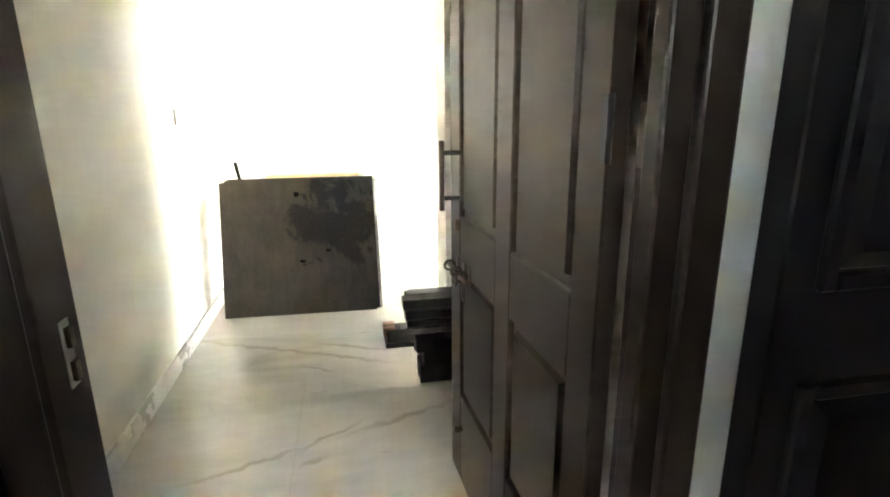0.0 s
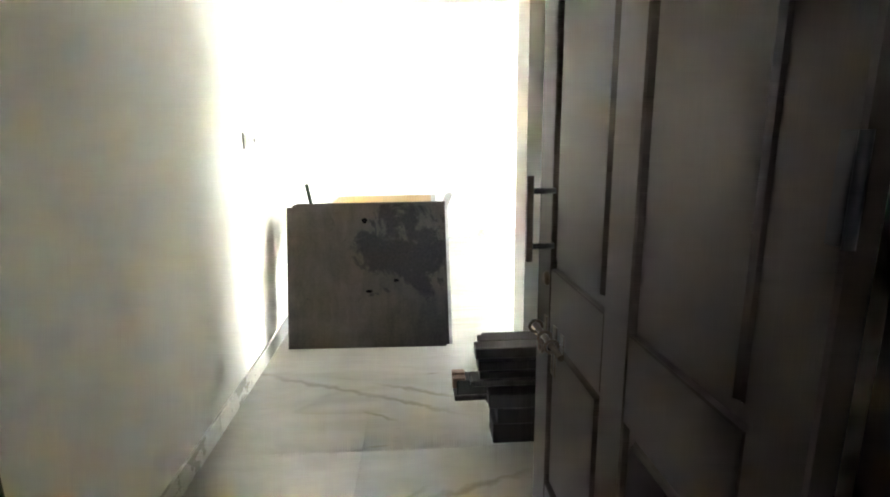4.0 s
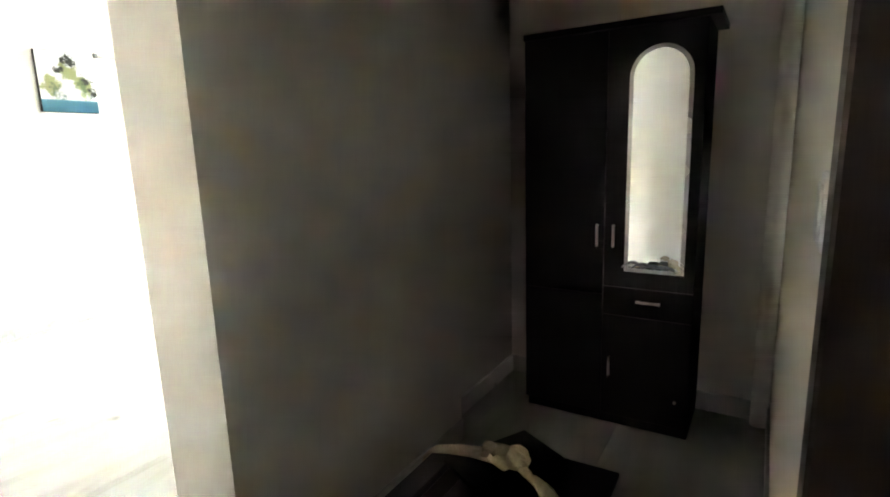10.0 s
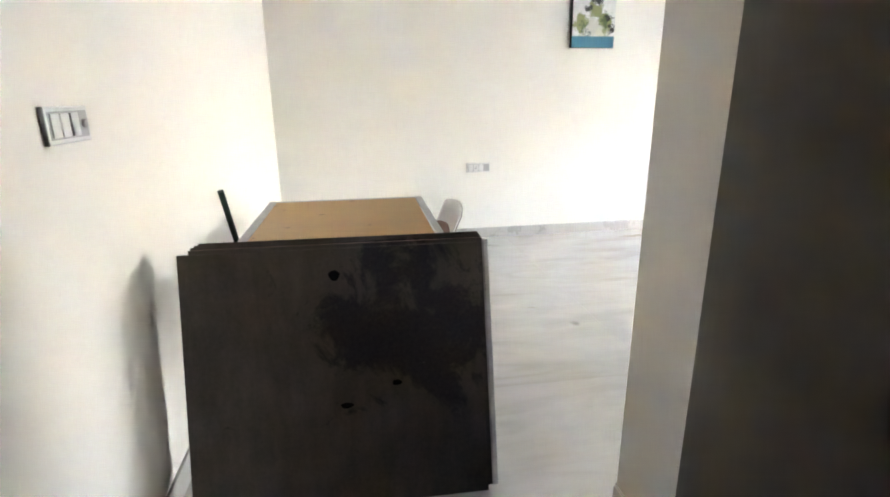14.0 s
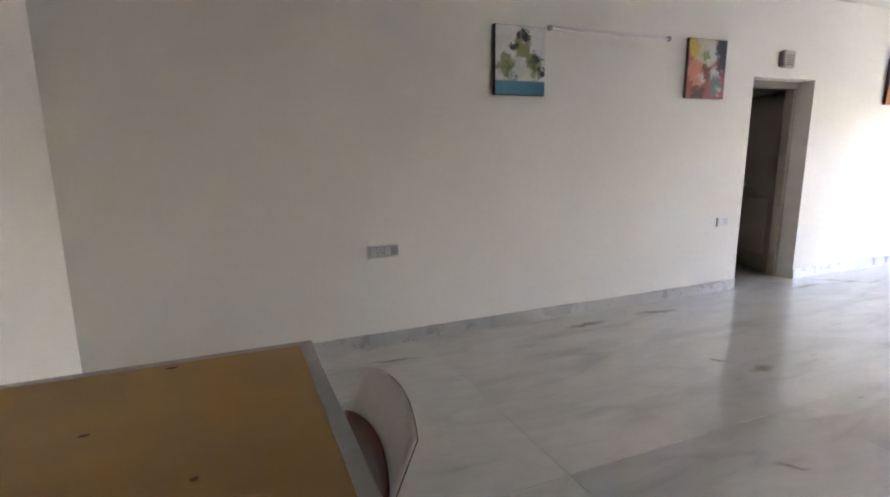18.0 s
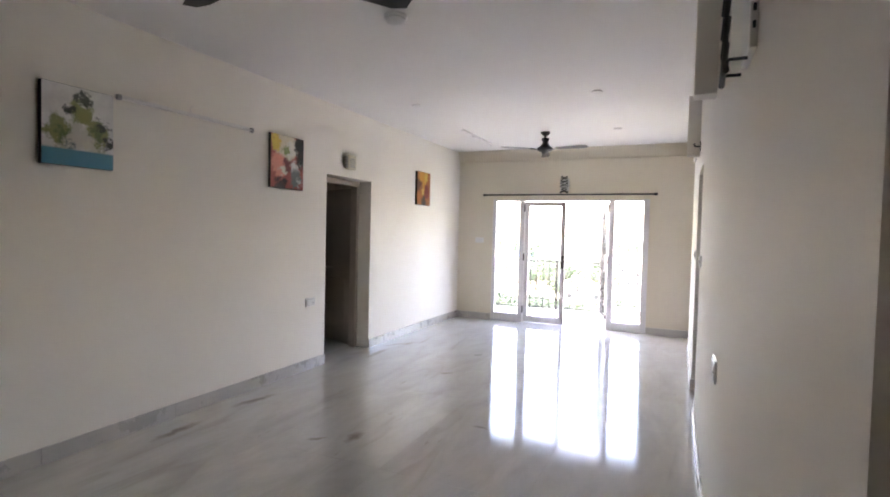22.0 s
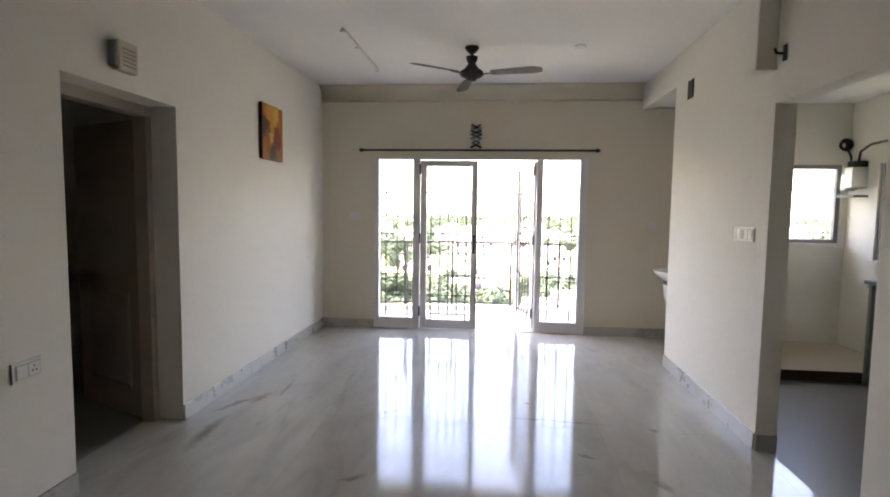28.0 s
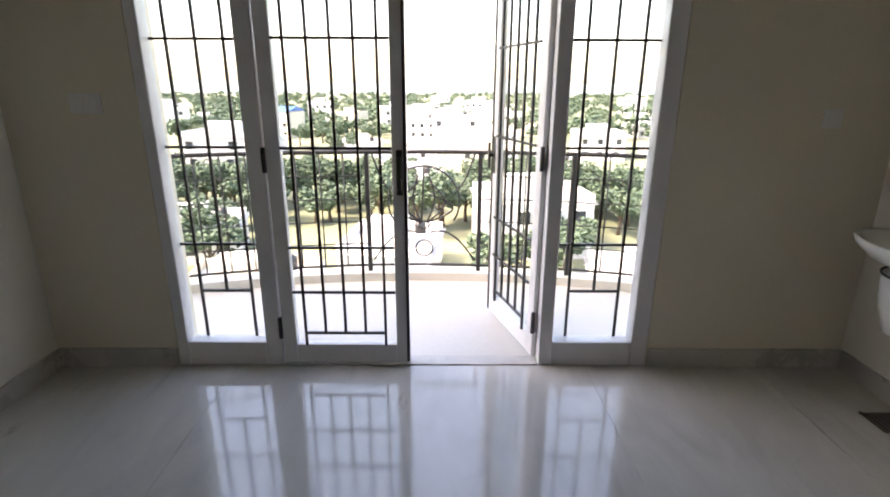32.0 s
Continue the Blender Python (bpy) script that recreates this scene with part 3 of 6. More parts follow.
def entrance_leaf():
    door = thing("entrance_door", (HX, HY, 0.012), "dark polished wooden panel door standing open", "door")
    pieces = []

    def add(name, bm, mat, parent=None, label=""):
        ob = part(name, bm, mat, parent or None, label)
        c = ob.location.copy() if parent is None else base_of(ob)
        pieces.append((ob, parent, c))
        return ob

    t = 0.040
    cols = [(0.100, 0.422), (0.534, 0.890)]
    rows = [(0.365, 0.850), (1.030, 1.905)]
    for x0, x1 in ((0, cols[0][0]), (cols[0][1], cols[1][0]), (cols[1][1], LW)):
        add("stile", cbox(x0, x1, -t / 2, t / 2, 0, LH, 0.004), DARKWOOD)
    for z0, z1 in ((0, rows[0][0]), (rows[0][1], rows[1][0])):
        for x0, x1 in cols:
            add("rail", cbox(x0, x1, -t / 2 + 0.001, t / 2 - 0.001, z0, z1, 0.003), DARKWOOD)
    for ci, (x0, x1) in enumerate(cols):
        # top rail with its half of the arch
        bm = bmesh.new()
        n = 10
        curve = []
        for k in range(n + 1):
            u = k / n
            q = u if ci else 1 - u
            curve.append((x0 + (x1 - x0) * u, rows[1][1] - 0.095 * (0.5 - 0.5 * math.cos(math.pi * min(max(q * 1.25 - 0.1, 0), 1)))))
        rings(bm, [[(x, y, z) for x, z in curve] + [(x1, y, LH), (x0, y, LH)] for y in (-t / 2 + 0.001, t / 2 - 0.001)], smooth=False)
        add("rail", bm, DARKWOOD)
        for z0, z1 in rows:
            add("panel_back", cbox(x0 - 0.004, x1 + 0.004, -0.003, 0.003, z0 - 0.004, z1 + 0.004), DARKWOOD)
            for s in (1, -1):
                rise = 0.0 if z0 < 1 else (0.095 if (ci == 0) == (s > 0) else -0.095)
                b = panel_bm(x1 - x0 - 0.050, z1 - z0 - 0.050, 0.013, -rise, 0.007)
                b.transform(pose((x0 + x1) / 2, 0.0035 * s, z0 + 0.025, 0, 0, 0 if s > 0 else 180))
                add("panel", b, DARKWOOD)
    o = t / 2
    hx, bx = 0.872, 0.936
    add("pull_handle", tube(bmesh.new(), [(hx, o + 0.066, 1.058), (hx, o + 0.066, 1.283)], 0.0085, 14), ANTIQUE, None, "round dark metal pull bar on two posts")
    for z in (1.098, 1.244):
        add("handle_post", tube(bmesh.new(), [(hx, o, z), (hx, o + 0.058, z)], 0.0075, 12), IRON)
    add("lock_cylinder", tube(bmesh.new(), [(hx + 0.043, o, 0.996), (hx + 0.043, o + 0.006, 0.996), (hx + 0.043, o + 0.012, 0.996)], [0.022, 0.020, 0.012], 18), ANTIQUE, None, "round keyhole rose")
    zb = 0.856
    add("latch_bolt", tube(bmesh.new(), [(bx - 0.235, o + 0.028, zb), (bx + 0.012, o + 0.028, zb)], 0.0085, 12), ANTIQUE, None, "long round darkened sliding bolt")
    for x in (bx - 0.165, bx - 0.105, bx - 0.02):
        add("latch_staple", tube(bmesh.new(), [(x, o + 0.012 + 0.018 * (1 - math.cos(a)), zb + 0.017 * math.sin(a)) for a in (2 * math.pi * k / 12 for k in range(13))], 0.0045, 8, False), ANTIQUE)
        add("staple_plate", cbox(x - 0.013, x + 0.013, o, o + 0.004, zb - 0.03, zb + 0.03, 0.001), ANTIQUE)
    hb = bmesh.new()
    for q in ((-0.016, -0.009, -0.095, -0.005), (0.009, 0.016, -0.095, -0.005), (-0.009, 0.009, -0.095, -0.082), (-0.009, 0.009, -0.03, -0.005)):
        box(hb, bx - 0.135 + q[0], bx - 0.135 + q[1], o + 0.012, o + 0.016, zb + q[2], zb + q[3], 0.001)
    add("latch_hasp", hb, ANTIQUE, None, "flat darkened hasp with a slot")
    add("latch_ring", tube(bmesh.new(), [(bx - 0.045 + 0.017 * math.cos(a), o + 0.02, zb - 0.05 + 0.017 * math.sin(a)) for a in (2 * math.pi * k / 14 for k in range(15))], 0.006, 8, False), ANTIQUE)
    add("door_stopper", tube(bmesh.new(), [(bx - 0.07, o, 0.235), (bx - 0.07, o + 0.03, 0.235)], 0.012, 12), ANTIQUE)
    for z in (0.3, 1.29, 1.85):
        hb = bmesh.new()
        tube(hb, [(-0.006, o + 0.002, z), (-0.006, o + 0.002, z + 0.11)], 0.006, 10)
        box(hb, 0.0, 0.022, o, o + 0.0025, z, z + 0.11, 0.0008)
        add("hinge", hb, IRON, None, "worn butt hinge")
    rot = DOORPOSE.to_3x3()
    for ob, parent, c in pieces:
        ob.data.transform(rot.to_4x4())
        ob.parent = door
        ob.location = rot @ c
    return door


entrance_leaf()
# frame: two dark jambs, head, and a stop bead
frame_top = thing("door_frame", (1.0, -6.38, 0), "dark polished wooden entrance door frame", "door frame", kind="structure")
part("jamb", cbox(0.511, 0.585, -6.445, -6.315, 0, 2.10, 0.006, 2), DARKWOOD, frame_top)
part("stop_bead", cbox(0.585, 0.598, -6.445, -6.402, 0, 2.098, 0.004), DARKWOOD, frame_top)
part("jamb", cbox(1.447, 1.487, -6.400, -6.315, 0, 2.10, 0.002), DARKWOOD, frame_top)
part("stop_bead", cbox(1.405, 1.487, -6.445, -6.401, 0, 2.098, 0.006, 2), DARKWOOD, frame_top)
for x0, x1 in ((0.461, 0.531), (1.446, 1.506)):
    part("architrave", cbox(x0, x1, -6.470, -6.446, 0, 2.16, 0.006, 2), DARKWOOD, frame_top)
part("head", cbox(0.511, 1.487, -6.442, -6.317, 2.101, 2.13, 0.004), DARKWOOD, frame_top)
part("strike_plate", cbox(0.585, 0.5875, -6.372, -6.348, 1.015, 1.115, 0.0008), STEEL, frame_top, "worn steel strike plate")
for z in (1.025, 1.075):
    part("strike_keep", cbox(0.5876, 0.595, -6.367, -6.353, z, z + 0.03, 0.001), ANTIQUE, frame_top)
part("jamb_hinge_leaf", cbox(1.4438, 1.4468, -6.352, -6.320, 1.295, 1.40, 0.001), ANTIQUE, frame_top, "scarred dull metal hinge plate on the jamb")

# second dark door on the landing
door2 = thing("landing_door", (2.0, -6.47, 0), "closed blue-black panel door beside the entrance", "door", kind="structure")
part("door_slab", cbox(1.590, 2.45, -6.49, -6.432, 0, 2.1, 0.004), WENGE, door2)
for x0, x1 in ((1.675, 1.95), (2.06, 2.33)):
    for z0, z1 in ((0.2, 0.945), (1.155, 1.95)):
        b = panel_bm(x1 - x0, z1 - z0, 0.016)
        b.transform(pose((x0 + x1) / 2, -6.49, z0, 0, 0, 180))
        part("panel", b, WENGE, door2)
        mb = bmesh.new()
        for a0, a1, c0, c1 in ((x0 - 0.03, x0, z0 - 0.03, z1 + 0.03), (x1, x1 + 0.03, z0 - 0.03, z1 + 0.03), (x0, x1, z0 - 0.03, z0), (x0, x1, z1, z1 + 0.03)):
            box(mb, a0, a1, -6.506, -6.49, c0, c1, 0.005)
        part("moulding", mb, WENGE, door2)

# ---- stack of shuttering boards in front of the table ----
def tapered(x0, x1, y0, y1, z1, bevel=0.001):
    """A board piece that is a little wider at its foot; local x across, y back, z up."""
    bm = cbox(x0, x1, y0, y1, 0, z1, bevel)
    for v in bm.verts:
        v.co.x *= 1 + 0.03 * (1 - v.co.z / 0.93)
    return bm


STACK = [  # offset back, thickness, middle, half width, height
    (0.000, 0.016, 0.611, 0.508, 0.936), (0.024, 0.034, 0.637, 0.504, 0.941), (0.062, 0.015, 0.638, 0.508, 0.943), (0.082, 0.015, 0.641, 0.505, 0.945), (0.101, 0.015, 0.645, 0.500, 0.947)]
for k, (off, th, mid, hw, hgt) in enumerate(STACK):
    b = thing("shuttering_board", (mid, -3.531 + off, 0.0), "black stained plywood board with worn grey patches, leaning on the table" if k == 0 else "brown plywood board standing on edge in a stack", "board", "boards in front of the table")
    tilt = pose(mid, -3.531 + off, th * 0.19, -11.0, 0, -1.6)
    for nm, q, mat in (("black_face", (0.0, 0.003), BOARD), ("ply_core", (0.0031, th - 0.0031), EDGEPLY), ("black_back", (th - 0.003, th), BOARD)):
        bm = tapered(-hw, hw, q[0], q[1], hgt - (0.001 if nm == "ply_core" else 0), 0.0008)
        bm.transform(tilt)
        part(nm, bm, mat, b)
    if k == 1:
        bm = tapered(hw + 0.0005, hw + 0.022, -0.006, th + 0.004, hgt - 0.004, 0.004)
        bm.transform(tilt)
        part("edge_strip", bm, TRIM, b, "pale grey edging strip")
    if k == 0:
        # flat discs: the first paints a hole's dark inside, the others are burns
        for x, z, r, s in ((0.0, 0.842, 0.019, 1.0), (0.02, 0.375, 0.022, 0.5), (0.20, 0.445, 0.017, 0.6)):
            bm = bmesh.new()
            rings(bm, [[(x + r * math.cos(a) * (1 + 0.15 * math.sin(3 * a + x * 40)), y, z + s * r * math.sin(a)) for a in (2 * math.pi * q / 16 for q in range(16))] for y in (-0.0012, 0.001)])
            bm.transform(tilt)
            part("bolt_hole", bm, HOLEBLACK, b, "black disc painted as the shade in a round hole" if s == 1.0 else "dark burnt spot")

# ---- table ----
TZ, HWD, HLN = 0.795, 0.475, 0.725
TABLE = pose(0.640, -2.510, 0, 0, 0, -0.8)
table = thing("work_table", (0.640, -2.510, 0), "table with a worn yellow plywood top and grey edging", "table")


def table_part(name, bm, mat, lab=""):
    bm.transform(TABLE)
    return part(name, bm, mat, table, lab)


table_part("tabletop", cbox(-HWD + 0.045, HWD - 0.045, -HLN + 0.03, HLN - 0.03, TZ - 0.022, TZ, 0.001), TABLETOP, "worn yellow plywood top")
for q in ((-HWD, -HWD + 0.0445, -HLN, HLN), (HWD - 0.0445, HWD, -HLN, HLN), (-HWD + 0.045, HWD - 0.045, -HLN, -HLN + 0.0295), (-HWD + 0.045, HWD - 0.045, HLN - 0.0295, HLN)):
    table_part("edge_strip", cbox(*q, TZ - 0.028, TZ + 0.0025, 0.003), TRIM, "grey scuffed edge strip")
for x in (-HWD + 0.06, HWD - 0.10):
    for y in (-HLN + 0.06, HLN - 0.10):
        table_part("leg", cbox(x, x + 0.04, y, y + 0.04, 0, TZ - 0.029, 0.003), TRIM)
for x in (-HWD + 0.065, HWD - 0.095):
    table_part("apron", cbox(x, x + 0.03, -HLN + 0.101, HLN - 0.101, TZ - 0.09, TZ - 0.029, 0.002), TRIM)
for x, y, rz, s in ((-0.355, 0.466, 20, 0.7), (-0.131, 0.298, 5, 1.2), (-0.278, 0.027, 15, 1.1), (-0.413, -0.159, 35, 0.8), (0.031, 0.660, 5, 1.6), (-0.424, 0.597, 5, 1.6), (0.127, 0.006, 30, 0.8)):
    bm = bmesh.new()
    rings(bm, [[(0.011 * s * r * math.cos(a) * (1 + 0.25 * math.sin(3 * a)), 0.005 * s * r * math.sin(a), z) for a in (2 * math.pi * k / 12 for k in range(12))] for r, z in ((1, 0.0), (0.85, 0.0012))])
    bm.transform(pose(x, y, TZ, 0, 0, rz))
    table_part("chip", bm, BROWNTILE, "small brown chip in the top")

# ---- dark bar leaning on the wall beside the table ----
bm = tube(bmesh.new(), [(0.030, -2.338, 0.968), (0.052, -2.240, 0.70), (0.105, -1.990, 0.014)], 0.0155, 12)
tagged(part("leaning_bar", bm, GREENBAR), "dark green metal bar leaning on the wall", "metal bar")

# ---- chair beside the table ----
def shell_chair():
    ch = thing("shell_chair", (1.0, -2.37, 0), "moulded chair with a pale back and red-brown seat", "chair")
    def sheet(off, mat, name, z0, z1, half, lab="", th=0.011):
        bm = bmesh.new()
        nz, ny = 8, 14
        loops = []
        for j in range(nz + 1):
            v = j / nz
            z = z0 + (z1 - z0) * v
            fr = []
            for i in range(ny + 1):
                q = 2 * i / ny - 1
                lift = (z - 0.45) / 0.40
                fr.append((0.995 + 0.155 * lift ** 1.1 + 0.03 * (1 - q * q) + off, -2.365 + half * q, z + 0.030 * (1 - q * q) * v))
            loops.append(fr + [(x + th, y, zz) for x, y, zz in fr[::-1]])
        rings(bm, loops)
        return part(name, bm, mat, ch, lab)
    sheet(0.0, SHELLWHITE, "backrest", 0.46, 0.855, 0.212, "pale worn back shell")
    sheet(-0.007, SHELLBROWN, "back_pad", 0.455, 0.735, 0.205, "red-brown lower back", 0.006)
    sheet(0.0115, BROWNTILE, "back_skin", 0.462, 0.853, 0.211, "dark brown outer skin", 0.004)
    bm = bmesh.new()
    rings(bm, [[(0.92 + 0.20 * c * (1 - 0.12 * (c > 0)), -2.37 + 0.20 * s, z + 0.015 * c) for c, s in ((math.copysign(abs(math.cos(a)) ** 0.6, math.cos(a)), math.copysign(abs(math.sin(a)) ** 0.6, math.sin(a))) for a in (2 * math.pi * k / 24 for k in range(24)))] for z in (0.435, 0.45, 0.458)])
    part("seat", bm, SHELLBROWN, ch, "red-brown moulded seat")
    for x, y in ((0.85, -2.52), (0.85, -2.22), (1.02, -2.52), (1.02, -2.22)):
        part("leg", tube(bmesh.new(), [(x, y, 0.434), (x + (0.02 if x > 1 else -0.02), y * 1.0 + (0.02 if y > -2.42 else -0.02), 0.0)], 0.011, 10), IRON, ch)
    for y in (-2.49, -2.25):
        part("back_bracket", tube(bmesh.new(), [(1.06, y, 0.44), (1.11, y, 0.46), (1.125, y, 0.56)], 0.009, 8), IRON, ch)
    return ch


shell_chair().location += Vector((0.05, -0.075, 0))

# ---- bundle of dark planks tied with cloth ----
def bundle():
    top = thing("plank_bundle", (1.67, -4.63, 0), "bundle of dark wooden bed planks tied with cream cloth", "plank bundle")
    specs = [  # x0, x1, y0, y1, z0, z1, turn
        (1.17, 2.12, -4.62, -4.48, 0.000, 0.11, 0), (1.20, 2.05, -4.47, -4.31, 0.000, 0.12, 0.5), (1.19, 2.10, -4.63, -4.46, 0.112, 0.20, -0.5), (1.16, 2.08, -4.45, -4.30, 0.122, 0.20, 0),
        (1.00, 1.90, -4.545, -4.44, 0.202, 0.232, 0.8), (1.15, 2.10, -4.63, -4.55, 0.202, 0.28, 0), (1.01, 1.28, -4.545, -4.45, 0.234, 0.315, 0.5), (1.30, 2.05, -4.545, -4.43, 0.234, 0.315, 0), (1.14, 2.08, -4.43, -4.30, 0.202, 0.315, 0),
        (1.07, 2.02, -4.61, -4.52, 0.317, 0.348, 0.6), (1.11, 2.12, -4.60, -4.46, 0.350, 0.388, 0), (1.12, 2.10, -4.44, -4.30, 0.317, 0.40, 0),
        (1.105, 2.10, -4.59, -4.485, 0.390, 0.440, 0.3), (1.13, 2.04, -4.475, -4.39, 0.402, 0.452, 0.5), (1.15, 2.0, -4.38, -4.30, 0.402, 0.465, 0),
        (1.095, 1.96, -4.565, -4.48, 0.442, 0.500, 0.2), (1.12, 1.70, -4.47, -4.395, 0.454, 0.496, 0.2), (1.74, 2.13, -4.80, -4.64, 0.0, 0.44, 0), (1.72, 2.16, -4.885, -4.60, 0.442, 0.462, 1), (1.82, 2.15, -4.68, -4.46, 0.502, 0.516, -28)]
    for x0, x1, y0, y1, z0, z1, rz in specs:
        z0, z1 = z0 * 0.895, z1 * 0.895
        bm = cbox(-(x1 - x0) / 2, (x1 - x0) / 2, -(y1 - y0) / 2, (y1 - y0) / 2, z0, z1, 0.004)
        bm.transform(pose((x0 + x1) / 2, (y0 + y1) / 2, 0, 0, 0, rz))
        part("plank", bm, PLANK if RNG.random() < 0.7 else DARKWOOD, top)
    for x, y, z in ((0.992, -4.48, 0.27), (0.992, -4.52, 0.262)):
        part("plank_end_cleat", cbox(x, x + 0.06, y - 0.02, y + 0.02, z - 0.02, z + 0.03, 0.003), EDGEPLY, top)
    for kx, KY in ((1.42, -4.60), (1.955, -4.60)):
        def band(points, w, th=0.006):
            b = bmesh.new()
            loops = []
            for i, (y, z) in enumerate(points):
                wob = 0.006 * math.sin(i * 1.7 + kx * 9)
                ww = w * (1 + 0.15 * math.sin(i * 1.3))
                y2, z2 = points[min(i + 1, len(points) - 1)]
                y1, z1 = points[max(i - 1, 0)]
                ny, nz = -(z2 - z1), (y2 - y1)
                ln = math.hypot(ny, nz) or 1
                ny, nz = ny / ln * th, nz / ln * th
                row = [(-ww / 2, 0), (-ww / 6, 1.3), (ww / 6, 0.7), (ww / 2, 0.2)]
                up = [(kx + dx + wob, y + ny * (0.6 + k), z + nz * (0.6 + k)) for dx, k in row]
                lo = [(kx + dx + wob, y, z) for dx, k in row]
                loops.append(up + lo[::-1])
            rings(b, loops)
            return b
        over = [(-4.648, 0.20), (-4.652, 0.26), (-4.645, 0.33), (-4.625, 0.39), (-4.59, 0.46), (-4.55, 0.472), (-4.48, 0.474), (-4.40, 0.466), (-4.32, 0.44), (-4.285, 0.40), (-4.28, 0.22), (-4.285, 0.06)]
        part("cloth_band", band(over, 0.055), CLOTH, top, "cream cloth strip round the planks")
        # the knot and its loose ends
        def wad(path, widths, flat, fold, name, lab):
            b = bmesh.new()
            pts = [Vector(p) for p in path]
            n = 5
            fine, ws = [], []
            for i in range(len(pts) - 1):
                p0, p1, p2, p3 = pts[max(i - 1, 0)], pts[i], pts[i + 1], pts[min(i + 2, len(pts) - 1)]
                for k in range(n):
                    u = k / n
                    fine.append(0.5 * (2 * p1 + (p2 - p0) * u + (2 * p0 - 5 * p1 + 4 * p2 - p3) * u * u + (3 * p1 - p0 - 3 * p2 + p3) * u ** 3))
                    ws.append(widths[i] + (widths[i + 1] - widths[i]) * u)
            fine.append(pts[-1])
            ws.append(widths[-1])
            loops = []
            for i, p in enumerate(fine):
                d = (fine[min(i + 1, len(fine) - 1)] - fine[max(i - 1, 0)]).normalized()
                side = Vector((1, 0.15, 0)) - d * Vector((1, 0.15, 0)).dot(d)
                side.normalize()
                up = d.cross(side)
                ring = []
                for k in range(18):
                    a = 2 * math.pi * k / 18
                    q = 1 + fold * math.sin(4 * a + 0.35 * i + kx * 7) + 0.5 * fold * math.sin(7 * a - 0.5 * i)
                    ring.append(p + ws[i] * q * (math.cos(a) * side + flat * math.sin(a) * up) + up * 0.006 * math.sin(0.9 * i + 3 * math.cos(a)))
                loops.append(ring)
            rings(b, loops)
            part(name, b, CLOTH, top, lab)
        wad([(kx - 0.035, KY - 0.03, 0.487), (kx - 0.012, KY - 0.022, 0.502), (kx + 0.012, KY - 0.028, 0.498), (kx + 0.035, KY - 0.035, 0.48)], [0.012, 0.034, 0.036, 0.014], 0.85, 0.2, "cloth_knot", "thick cream cloth knot")
        wad([(kx, KY - 0.02, 0.505), (kx - 0.02, KY + 0.02, 0.528), (kx - 0.045, KY + 0.045, 0.535), (kx - 0.07, KY + 0.05, 0.532)], [0.012, 0.022, 0.026, 0.020], 0.45, 0.22, "cloth_end", "loose cloth end")
        if kx > 1.8:
            wad([(kx, KY - 0.03, 0.485), (kx - 0.03, KY - 0.11, 0.452), (kx - 0.10, KY - 0.20, 0.438), (kx - 0.175, KY - 0.265, 0.436), (kx - 0.195, KY - 0.305, 0.40), (kx - 0.20, KY - 0.308, 0.24)], [0.014, 0.026, 0.032, 0.036, 0.034, 0.026], 0.22, 0.2, "cloth_end", "loose cloth end hanging over a board")
            continue
        wad([(kx + 0.01, KY - 0.04, 0.49), (kx + 0.02, KY - 0.075, 0.46), (kx + 0.015, min(KY - 0.085, -4.685), 0.40), (kx + 0.03, min(KY - 0.085, -4.69), 0.31), (kx + 0.022, -4.695, 0.23), (kx + 0.018, -4.69, 0.20)], [0.014, 0.022, 0.030, 0.034, 0.028, 0.020], 0.3, 0.2, "cloth_end", "loose hanging cloth end")
        wad([(kx - 0.01, KY - 0.03, 0.49), (kx - 0.03, KY - 0.07, 0.455), (kx - 0.035, -4.685, 0.36), (kx - 0.028, -4.69, 0.29)], [0.012, 0.018, 0.022, 0.014], 0.4, 0.22, "cloth_end", "loose hanging cloth end")
    return top


PLANK = surface("dark_stained_plank", (0.016, 0.0125, 0.010), (0.05, 0.041, 0.032), 0.5, 0, 5, 30, 0.25, 0.002, (1.0, 14, 14), 0.35)
bundle().location += Vector((0.125, -0.035, 0))

